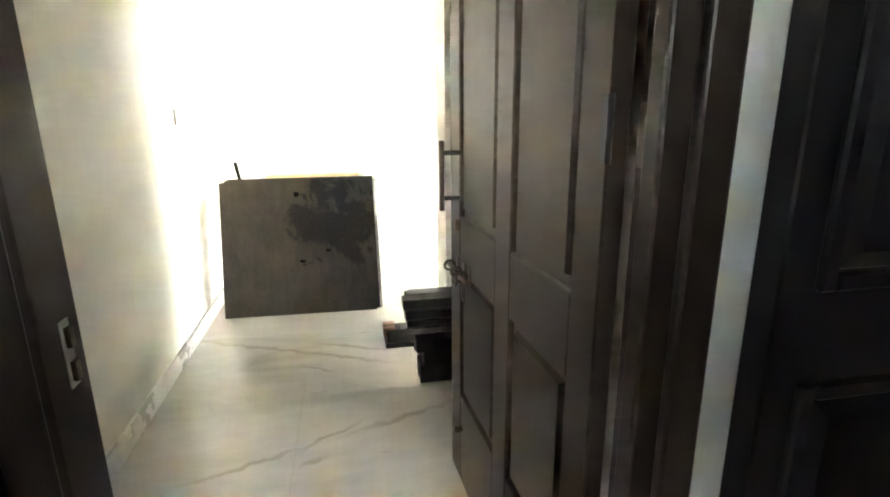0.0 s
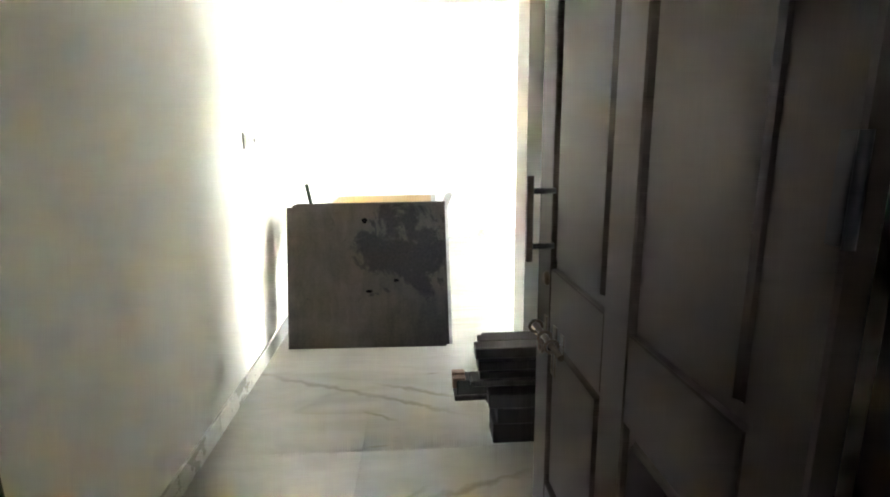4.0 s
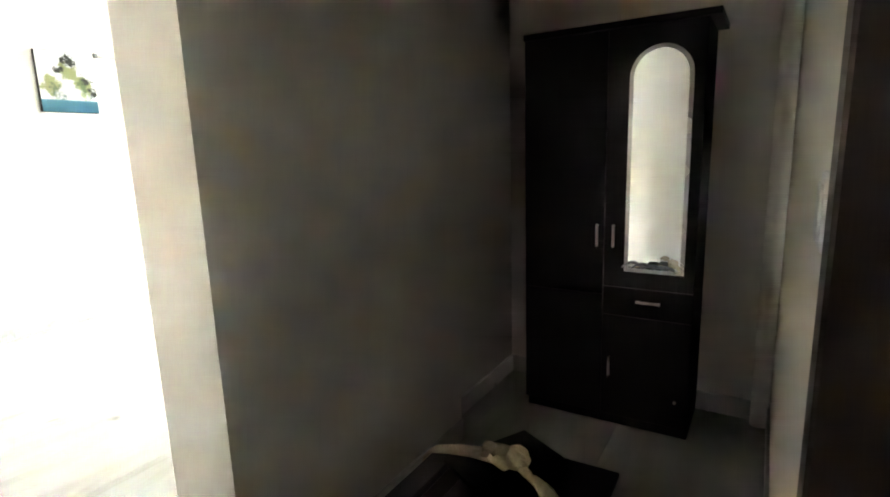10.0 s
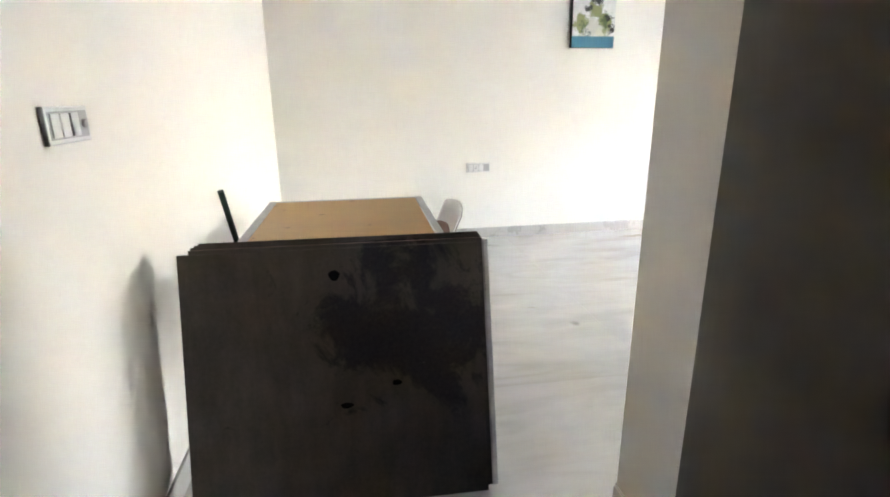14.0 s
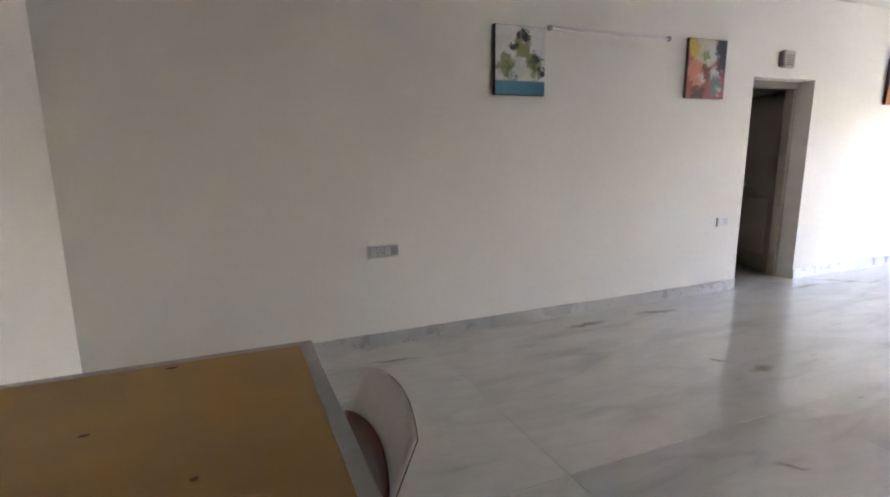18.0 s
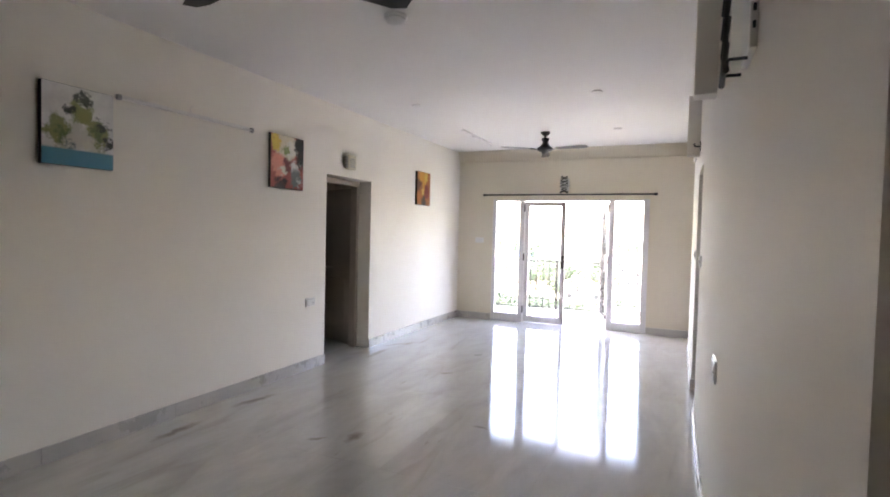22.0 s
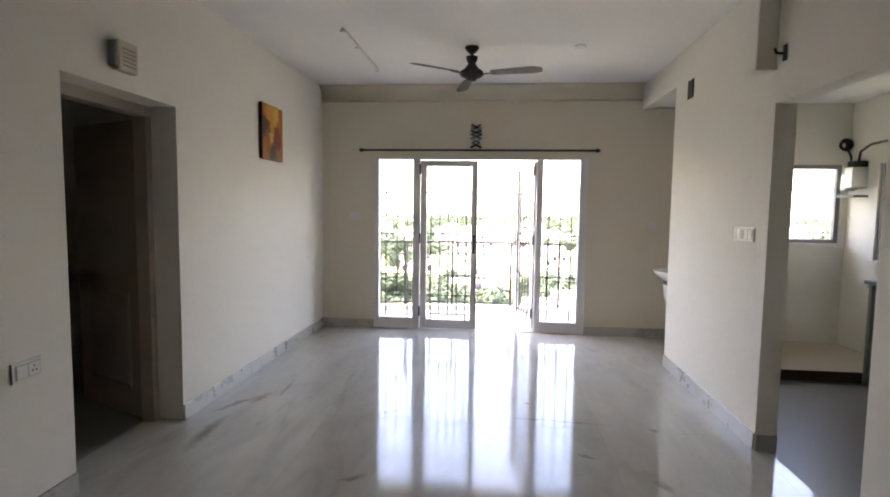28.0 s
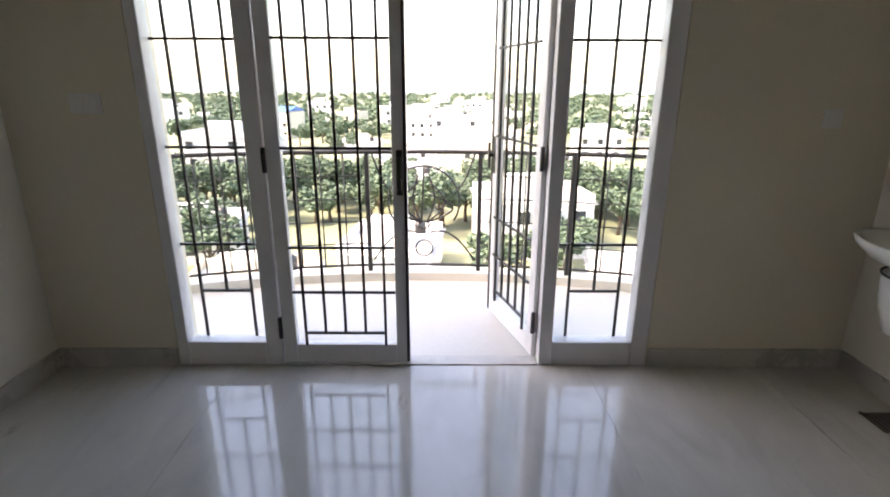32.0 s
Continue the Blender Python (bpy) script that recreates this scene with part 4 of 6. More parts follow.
# ---- wardrobe ----
def wardrobe():
    x0, x1, y0, y1, h = 3.290, 3.68, -4.998, -4.170, 1.975
    w = thing("wardrobe", ((x0 + x1) / 2, (y0 + y1) / 2, 0), "black-brown wardrobe with an arched mirror door", "wardrobe")
    part("carcass", cbox(x0 + 0.022, x1, y0 + 0.002, y1 - 0.002, 0.06, h - 0.03, 0.002), WENGE, w)
    part("plinth", cbox(x0 + 0.035, x1, y0 + 0.004, y1 - 0.004, 0.0, 0.06, 0.002), WENGE, w)
    part("cornice", cbox(x0 - 0.006, x1, y0 - 0.045, y1 + 0.003, h - 0.03, h - 0.002, 0.003, 2), WENGE, w, "projecting top board")
    ym = (y0 + y1) / 2
    def handle(cx, cy, cz, vert, p):
        a, b2 = ((cx, cy, cz - 0.055), (cx, cy, cz + 0.055)) if vert else ((cx, cy - 0.055, cz), (cx, cy + 0.055, cz))
        hd = part("handle", tube(bmesh.new(), [a, b2], 0.0065, 10), STEEL, p, "short steel bar handle")
        for q in (a, b2):
            k = 0.85
            c = (Vector(a) + Vector(b2)) / 2
            f = c + (Vector(q) - c) * k
            part("handle_post", tube(bmesh.new(), [f, f + Vector((0.022, 0, 0))], 0.004, 8), STEEL, p)
    left = part("door", cbox(x0, x0 + 0.02, ym + 0.0015, y1 - 0.002, 0.70, h - 0.034, 0.002), WENGE, w)
    handle(x0 - 0.022, ym + 0.030, 0.998, True, left)
    # mirror door
    right = part("door", cbox(x0, x0 + 0.02, y0 + 0.002, ym - 0.0015, 0.745, h - 0.034, 0.002), WENGE, w, "door with an arched mirror")
    handle(x0 - 0.022, ym - 0.048, 0.998, True, right)
    my0, my1, mz0, mz1 = -4.944, -4.690, 0.833, 1.848
    r = (my1 - my0) / 2
    def arch(inset, x):
        pts = [(x, my0 + inset, mz0 + inset), (x, my1 - inset, mz0 + inset)]
        for k in range(17):
            a = math.pi * k / 16
            pts.append((x, (my0 + my1) / 2 + (r - inset) * math.cos(a), mz1 - r + (r - inset) * math.sin(a)))
        return pts
    part("mirror", rings(bmesh.new(), [arch(0.012, x0 - 0.0005), arch(0.012, x0 - 0.004)], smooth=False), MIRROR, right, "tall arched mirror")
    bm = bmesh.new()
    rings(bm, [arch(0.0115, x0), arch(0.0115, x0 - 0.007), arch(-0.006, x0 - 0.007), arch(-0.006, x0)], caps=False, smooth=False)
    part("mirror_frame", bm, STEEL, right, "thin bright mirror edge")
    drawer = part("drawer", cbox(x0, x0 + 0.02, y0 + 0.002, ym - 0.0015, 0.60, 0.742, 0.002), WENGE, w)
    handle(x0 - 0.022, (y0 + ym) / 2 - 0.010, 0.683, False, drawer)
    low = part("door", cbox(x0, x0 + 0.02, y0 + 0.002, ym - 0.0015, 0.065, 0.597, 0.002), WENGE, w)
    handle(x0 - 0.022, ym - 0.042, 0.33, True, low)
    low2 = part("door", cbox(x0, x0 + 0.02, ym + 0.0015, y1 - 0.002, 0.065, 0.697, 0.002), WENGE, w)
    part("lock", tube(bmesh.new(), [(x0, y0 + 0.06, 0.20), (x0 - 0.006, y0 + 0.06, 0.20)], 0.008, 10), STEEL, low)
    tray = thing("crumpled_paper", (3.275, -4.80, 0.845), "crumpled grey paper caught on the mirror ledge", "paper")
    for k in range(4):
        b = bmesh.new()
        cy = -4.86 + k * 0.045
        loops = []
        for i in range(6):
            u = i / 5
            loops.append([(x0 - 0.012 + 0.006 * math.cos(a), cy - 0.05 + 0.10 * u, 0.849 + 0.012 * math.sin(u * math.pi) * (1 + 0.4 * k % 2) + 0.006 * math.sin(a)) for a in (2 * math.pi * q / 8 for q in range(8))])
        rings(b, loops)
        part("fold", b, GREYPLASTIC, tray)
    return w


wardrobe()

# pipe in the alcove corner and a small hook near the ceiling
tagged(part("drain_pipe", tube(bmesh.new(), [(3.655, -5.29, 0.0), (3.655, -5.29, 2.51)], 0.04, 16), WALL), "cream painted pipe in the alcove corner", "pipe")
hook = thing("cable_hook", (3.66, -5.30, 2.40), "small dark hook with a cable end near the ceiling", "hook")
part("plate", cbox(3.688, 3.70, -5.245, -5.215, 2.395, 2.42, 0.002), BLACKPLASTIC, hook)
part("cable", tube(bmesh.new(), [(3.688, -5.23, 2.407), (3.67, -5.235, 2.40), (3.655, -5.245, 2.41)], 0.005, 8), BLACKPLASTIC, hook)


# ---- wall plates ----
def wall_plate(kind, at, along, out, w, h, modules, label, group="", side=True):
    """A white wall plate with its switches or sockets. along: the way across; out: away from the wall."""
    along, out, at = Vector(along), Vector(out), Vector(at)
    up = Vector((0, 0, 1))
    p = thing(kind, at, label, "switch" if "switch" in kind else "socket", group)
    def slab(a0, a1, z0, z1, d0, d1, mat, name, lab="", bev=0.0015):
        cs = [at + along * a + up * z + out * d for a in (a0, a1) for z in (z0, z1) for d in (d0, d1)]
        lo = [min(c[i] for c in cs) for i in range(3)]
        hi = [max(c[i] for c in cs) for i in range(3)]
        part(name, cbox(lo[0], hi[0], lo[1], hi[1], lo[2], hi[2], bev), mat, p, lab)
    slab(-w / 2, w / 2, -h / 2, h / 2, 0, 0.010, PLASTIC, "plate", "", 0.003)
    # grey sheet painted as the shadow gaps between the modules
    slab(-w / 2 + 0.011, w / 2 - 0.011, -h / 2 + 0.012, h / 2 - 0.012, 0.010, 0.0108, TRIM if side else PLASTIC, "module_bed", "", 0)
    n = len(modules)
    for i, m in enumerate(modules):
        a0 = -w / 2 + 0.012 + (w - 0.024) * i / n
        a1 = -w / 2 + 0.012 + (w - 0.024) * (i + 1) / n
        if m == "r":
            slab(a0 + 0.004, a1 - 0.004, -h / 2 + 0.016, h / 2 - 0.016, 0.0109, 0.0155, PLASTIC, "rocker")
        elif m == "s":
            slab(a0 + 0.003, a1 - 0.003, -h / 2 + 0.016, h / 2 - 0.016, 0.0109, 0.0125, PLASTIC, "socket_face")
            for da, dz in ((0, 0.012), (-0.010, -0.008), (0.010, -0.008)):
                c = (a0 + a1) / 2 + da
                slab(c - 0.004, c + 0.004, dz - 0.004, dz + 0.004, 0.012, 0.0131, BLACKPLASTIC, "pin_hole", "", 0)
        elif m == "d":
            slab((a0 + a1) / 2 - 0.011, (a0 + a1) / 2 + 0.011, -0.011, 0.011, 0.0109, 0.019, TRIM, "knob", "", 0.004)
    if side:
        slab(-w / 2 - 0.004, -w / 2 - 0.0005, -h / 2, h / 2, 0, 0.011, GREYPLASTIC, "edge", "grey plate edge", 0.001)
    return p


wall_plate("wall_socket", (1.932, 0, 0.727), (1, 0, 0), (0, -1, 0), 0.235, 0.095, "rsrd", "white socket plate low on the picture wall")
wall_plate("wall_socket", (5.405, 0, 0.715), (1, 0, 0), (0, -1, 0), 0.15, 0.09, "rs", "white socket plate beside the inner doorway")
wall_plate("wall_switch", (1.735, -5.335, 1.32), (-1, 0, 0), (0, 1, 0), 0.09, 0.12, "r", "cream switch plate beside the open entrance door", side=False)
wall_plate("wall_switch", (0, -3.637, 1.363), (0, 1, 0), (1, 0, 0), 0.21, 0.09, "rrrd", "white switch plate on the side wall")
wall_plate("wall_switch", (6.885, YR, 1.325), (-1, 0, 0), (0, 1, 0), 0.285, 0.09, "rsdrr", "white switch plate beside the kitchen opening")
wall_plate("wall_switch", (5.40, YR, 1.32), (-1, 0, 0), (0, 1, 0), 0.22, 0.09, "rrrd", "white switch plate beside the kitchen opening")
wall_plate("wall_socket", (3.50, YR, 0.927), (-1, 0, 0), (0, 1, 0), 0.15, 0.10, "rs", "white socket plate with a raised rocker")
wall_plate("wall_switch", (XB, -0.40, 1.36), (0, 1, 0), (-1, 0, 0), 0.15, 0.09, "rr", "cream switch plate beside the balcony doors", side=False)
wall_plate("wall_switch", (XB, -3.86, 1.30), (0, 1, 0), (-1, 0, 0), 0.09, 0.09, "r", "cream switch plate near the washbasin", side=False)

# ---- pictures ----
def art_material(name, base, blobs, band=None):
    """A canvas with dabs of paint: a ground colour, noise-shaped dabs, and a plain band below."""
    m, nt, b = nodes_of(name, 0.55)
    tc = nt.nodes.new("ShaderNodeTexCoord")
    sep = nt.nodes.new("ShaderNodeSeparateXYZ")
    nt.links.new(tc.outputs["Generated"], sep.inputs[0])
    col = ramp(nt, noise_node(nt, 9, 4), ((0.35, tuple(0.8 * c for c in base)), (0.65, base)))
    for i, (c, cx, cz, r, sc) in enumerate(blobs):
        dist = nt.nodes.new("ShaderNodeVectorMath")
        dist.operation = "DISTANCE"
        com = nt.nodes.new("ShaderNodeCombineXYZ")
        nt.links.new(sep.outputs["X"], com.inputs["X"])
        nt.links.new(sep.outputs["Z"], com.inputs["Z"])
        nt.links.new(com.outputs[0], dist.inputs[0])
        dist.inputs[1].default_value = (cx, 0, cz)
        add = nt.nodes.new("ShaderNodeMath")
        add.operation = "ADD"
        nt.links.new(dist.outputs["Value"], add.inputs[0])
        sh = nt.nodes.new("ShaderNodeMath")
        sh.operation = "MULTIPLY"
        sh.inputs[1].default_value = 0.55
        nt.links.new(noise_node(nt, sc, 5, 0.7, (1, 1, 1 + 0.01 * i)), sh.inputs[0])
        nt.links.new(sh.outputs[0], add.inputs[1])
        f = ramp(nt, add.outputs[0], ((min(r + 0.20, 0.9), (1, 1, 1)), (min(r + 0.27, 0.95), (0, 0, 0))))
        col = mix(nt, f, col, c)
    if band:
        f = ramp(nt, sep.outputs["Z"], ((0.195, (1, 1, 1)), (0.215, (0, 0, 0))))
        col = mix(nt, f, col, band)
    nt.links.new(col, b.inputs["Base Color"])
    bump(nt, b, noise_node(nt, 90, 4), 0.3, 0.001)
    return m


GREENS, CREAM, INK = (0.10, 0.14, 0.05), (0.62, 0.60, 0.48), (0.02, 0.022, 0.015)
OLIVE = (0.24, 0.26, 0.10)
ART1 = art_material("painted_vase_canvas", (0.80, 0.79, 0.76), [(OLIVE, 0.22, 0.42, 0.22, 12), (OLIVE, 0.72, 0.40, 0.22, 13), (OLIVE, 0.52, 0.66, 0.20, 13), (GREENS, 0.30, 0.36, 0.14, 20), (GREENS, 0.76, 0.48, 0.13, 22), ((0.55, 0.54, 0.48), 0.48, 0.36, 0.20, 10), (CREAM, 0.62, 0.27, 0.13, 14), (INK, 0.55, 0.86, 0.13, 18), (INK, 0.36, 0.70, 0.11, 22), (INK, 0.82, 0.55, 0.10, 24), (INK, 0.95, 0.34, 0.12, 20), ((0.03, 0.08, 0.10), 0.35, 0.22, 0.10, 20)], (0.035, 0.20, 0.28))
ART2 = art_material("painted_red_canvas", (0.42, 0.09, 0.07), [((0.60, 0.55, 0.42), 0.45, 0.80, 0.34, 8), ((0.58, 0.42, 0.07), 0.12, 0.84, 0.20, 12), ((0.62, 0.62, 0.56), 0.62, 0.76, 0.20, 14), ((0.20, 0.26, 0.10), 0.45, 0.72, 0.13, 18), (INK, 0.92, 0.86, 0.22, 14), (INK, 0.95, 0.55, 0.20, 16), ((0.66, 0.24, 0.18), 0.22, 0.40, 0.24, 13), (CREAM, 0.36, 0.34, 0.13, 18), ((0.16, 0.03, 0.03), 0.5, 0.45, 0.15, 20), ((0.62, 0.60, 0.56), 0.74, 0.40, 0.16, 18), ((0.16, 0.17, 0.17), 0.78, 0.20, 0.22, 16), ((0.60, 0.58, 0.54), 0.85, 0.14, 0.10, 24), ((0.06, 0.02, 0.02), 0.3, 0.04, 0.20, 18)])
ART3 = art_material("painted_orange_canvas", (0.46, 0.13, 0.02), [((0.62, 0.28, 0.04), 0.4, 0.75, 0.34, 7), ((0.10, 0.03, 0.015), 0.08, 0.6, 0.22, 12), ((0.66, 0.45, 0.12), 0.45, 0.40, 0.16, 18), ((0.24, 0.03, 0.015), 0.7, 0.4, 0.24, 13), ((0.06, 0.03, 0.02), 0.5, 0.10, 0.22, 16), ((0.66, 0.42, 0.08), 0.65, 0.85, 0.18, 16), ((0.16, 0.03, 0.02), 0.3, 0.60, 0.13, 22)])
CANVASEDGE = surface("dark_canvas_edge", (0.02, 0.02, 0.02), (0.05, 0.045, 0.04), 0.7)
for x0, x1, z0, z1, art, lab in ((2.824, 3.264, 1.854, 2.357, ART1, "canvas of a plant in a vase over a teal band"), (4.755, 5.222, 1.878, 2.390, ART2, "abstract canvas in reds, cream and black"), (7.77, 8.203, 1.882, 2.375, ART3, "abstract canvas in orange and dark brown")):
    p = thing("wall_picture", ((x0 + x1) / 2, 0, z0), lab, "picture", "pictures on the wall")
    part("canvas_body", cbox(x0, x1, -0.034, -0.002, z0, z1, 0.003), CANVASEDGE, p, "dark wrapped canvas edge")
    part("painting", cbox(x0 + 0.003, x1 - 0.002, -0.0365, -0.0345, z0 + 0.003, z1 - 0.003), art, p)

# tube light batten between the pictures
tl = thing("tube_light", (3.95, 0, 2.36), "unlit white tube light batten between two pictures", "tube light", "tube lights")
part("batten", cbox(3.29, 4.51, -0.028, -0.001, 2.352, 2.380, 0.003), PLASTIC, tl)
part("tube", tube(bmesh.new(), [(3.31, -0.048, 2.352), (4.49, -0.048, 2.352)], 0.008, 12), PLASTIC, tl)
for x in (3.28, 4.49):
    part("end_holder", cbox(x, x + 0.03, -0.060, -0.0285, 2.338, 2.375, 0.004), GREYPLASTIC, tl, "dark end holder")
part("wire", tube(bmesh.new(), [(3.9, -0.012, 2.38), (3.885, -0.014, 2.41), (3.91, -0.012, 2.44), (3.925, -0.004, 2.44)], 0.004, 8), PLASTIC, tl)

bell = thing("door_chime", (6.17, 0, 2.24), "yellowed plastic chime box above the doorway", "chime")
YELLOWED = surface("yellowed_plastic", (0.52, 0.47, 0.36), (0.60, 0.55, 0.43), 0.4)
part("case", cbox(6.09, 6.245, -0.055, -0.001, 2.235, 2.40, 0.012, 3), YELLOWED, bell)
for k in range(5):
    part("grille_slot", cbox(6.115, 6.22, -0.0575, -0.055, 2.262 + k * 0.022, 2.272 + k * 0.022, 0.001), GREYPLASTIC, bell)
part("side_plate", cbox(6.068, 6.088, -0.048, -0.002, 2.25, 2.385, 0.004), GREYPLASTIC, bell)
bell.location += Vector((-0.095, 0, -0.045))

# ---- inner doorway: frame and opened leaf ----
df = thing("door_frame", (6.14, 0.25, 0), "brown painted frame inside the doorway", "door frame", kind="structure")
part("jamb", cbox(PD1 - 0.062, PD1 - 0.003, 0.170, 0.262, 0, 2.03, 0.004), PALEDOOR, df)
part("jamb", cbox(PD0 + 0.003, PD0 + 0.062, 0.170, 0.262, 0, 2.03, 0.004), PALEDOOR, df)
part("head", cbox(PD0 + 0.003, PD1 - 0.003, 0.168, 0.262, 2.031, 2.097, 0.004), PALEDOOR, df)
dl = thing("inner_door", (6.52, 0.26, 0), "brown flush door standing open into a dark room", "door")
part("leaf", cbox(6.53, 6.565, 0.272, 1.035, 0.01, 2.015, 0.003), PALEDOOR, dl)
for z0, z1 in ((0.2, 0.85), (1.0, 1.85)):
    b = panel_bm(0.52, z1 - z0, 0.008, 0.06 if z0 > 0.9 else 0)
    b.transform(pose(6.53, 0.65, z0, 0, 0, 90))
    part("panel", b, PALEDOOR, dl)
part("door_knob", lathe(bmesh.new(), [(0.0, 0), (0.02, 0.002), (0.012, 0.02), (0.024, 0.04), (0.02, 0.055), (0, 0.058)], 0, 0, 14), ANTIQUE, dl, "round dark knob")
dl.children[-1].data.transform(pose(0, 0, 0, 0, -90, 0))
dl.children[-1].location = Vector((6.50, 0.98, 0.98)) - dl.location
dl.rotation_euler.z = radians(-24)

# ---- ceiling fans ----
def ceiling_fan(drop=0.0):
    """A fan hung below the ceiling at local z 0; drop: how much longer its rod is."""
    f = thing("ceiling_fan", (0, 0, 0), "dark brown three-bladed ceiling fan at rest", "ceiling fan", "ceiling fans")
    part("canopy", lathe(bmesh.new(), [(0.0, 0.0), (0.062, -0.002), (0.06, -0.02), (0.034, -0.05), (0.016, -0.062), (0.0, -0.063)], 0, 0), FANBROWN, f)
    part("rod", tube(bmesh.new(), [(0, 0, -0.06), (0, 0, -0.16 - drop)], 0.013, 14), FANBROWN, f)
    part("rod_cup", lathe(bmesh.new(), [(0.0, -0.085 - drop), (0.052, -0.087 - drop), (0.048, -0.115 - drop), (0.022, -0.165 - drop), (0.0, -0.166 - drop)], 0, 0), FANBROWN, f)
    part("motor", lathe(bmesh.new(), [(r, z - drop) for r, z in ((0.0, -0.145), (0.035, -0.15), (0.062, -0.19), (0.10, -0.213), (0.108, -0.241), (0.08, -0.263), (0.045, -0.275), (0.04, -0.293), (0.0, -0.297))], 0, 0, 32), FANBROWN, f)
    for k in range(3):
        rz = 18 + 120 * k
        bm = bmesh.new()
        box(bm, 0.08, 0.22, -0.02, 0.02, -0.245 - drop, -0.239 - drop, 0.002)
        bm.transform(pose(0, 0, 0, 0, 0, rz))
        part("blade_arm", bm, FANBROWN, f)
        bm = bmesh.new()
        loops = []
        for i in range(9):
            u = i / 8
            x = 0.18 + 0.435 * u
            hw = (0.045 + 0.022 * u) * (1 if i < 8 else 0.55)
            z = -0.238 - drop - 0.012 * u
            t = radians(-11)
            loops.append([(x + (0 if i < 8 else 0.012), s * hw * math.cos(t), z + s * hw * math.sin(t) + d) for s, d in ((-1, 0), (1, 0), (1, 0.004), (-1, 0.004))])
        rings(bm, loops, smooth=False)
        bm.transform(pose(0, 0, 0, 0, 0, rz))
        part("blade", bm, FANBROWN, f)
    return f


fan = ceiling_fan()
fan.matrix_basis = pose(8.0, -1.853, CEIL, 0, 0, -6)
fan2 = ceiling_fan(0.055)
fan2.matrix_basis = pose(2.68, -1.93, CEIL, 0, 0, 61.5)

# ---- ceiling fittings ----
def downlight():
    d = thing("ceiling_light", (0, 0, 0), "small round white recessed ceiling light", "ceiling light", "ceiling lights")
    part("ring", lathe(bmesh.new(), [(0.030, -0.001), (0.052, -0.002), (0.055, -0.008), (0.050, -0.014), (0.034, -0.016), (0.030, -0.010)], 0, 0, 28), PLASTIC, d)
    part("lens", lathe(bmesh.new(), [(0.0, -0.003), (0.030, -0.004), (0.0, -0.008)], 0, 0, 20), GREYPLASTIC, d)
    return d


d0 = downlight()
d0.location = (6.095, -0.86, CEIL)
for x, y in ((6.14, -2.785), (8.02, -2.785), (3.0, -2.8)):
    copy_thing(d0, pose(x, y, CEIL))
sd = thing("smoke_detector", (3.91, -1.83, CEIL), "round white smoke detector on the ceiling", "smoke detector")
part("base", lathe(bmesh.new(), [(0.0, CEIL), (0.075, CEIL - 0.001), (0.075, CEIL - 0.018), (0.0, CEIL - 0.019)], 3.91, -1.83, 28), PLASTIC, sd)
part("cover", lathe(bmesh.new(), [(0.0, CEIL - 0.0185), (0.066, CEIL - 0.019), (0.060, CEIL - 0.038), (0.03, CEIL - 0.046), (0.0, CEIL - 0.047)], 3.91, -1.83, 28), PLASTIC, sd)
ct = thing("tube_light", (8.19, -0.85, CEIL), "thin white ceiling tube batten, unlit", "tube light", "tube lights")
part("batten", cbox(7.44, 8.66, -0.868, -0.842, CEIL - 0.024, CEIL - 0.001, 0.003), PLASTIC, ct)
for x in (7.43, 8.64, 7.86):
    part("end_holder", cbox(x, x + 0.022, -0.875, -0.835, CEIL - 0.042, CEIL - 0.0245, 0.003), PLASTIC, ct)

# ---- fittings high on the kitchen-side wall ----
for x in (4.2, 6.6):
    p = thing("wall_bracket_box", (x + 0.07, YR, 2.30), "cream plastered box drop at the top of the wall", "wall box", "wall boxes", "structure")
    part("box_body", cbox(x, x + 0.14, YR + 0.001, YR + 0.118, 2.30, CEIL - 0.002, 0.004), WALL, p)
hk = thing("rod_bracket", (6.52, YR, 2.37), "small black bracket on the wall", "bracket")
part("plate", cbox(6.50, 6.535, YR + 0.001, YR + 0.008, 2.33, 2.42, 0.002), BLACKPLASTIC, hk)
part("arm", tube(bmesh.new(), [(6.517, YR + 0.008, 2.37), (6.517, YR + 0.05, 2.375), (6.517, YR + 0.06, 2.40)], 0.008, 10), BLACKPLASTIC, hk)
vent = thing("cable_box", (7.98, YR, 2.42), "small open black cable box in the wall", "cable box")
part("recess_plate", cbox(7.92, 8.05, YR + 0.0005, YR + 0.006, 2.42, 2.575, 0.001), BLACKPLASTIC, vent)


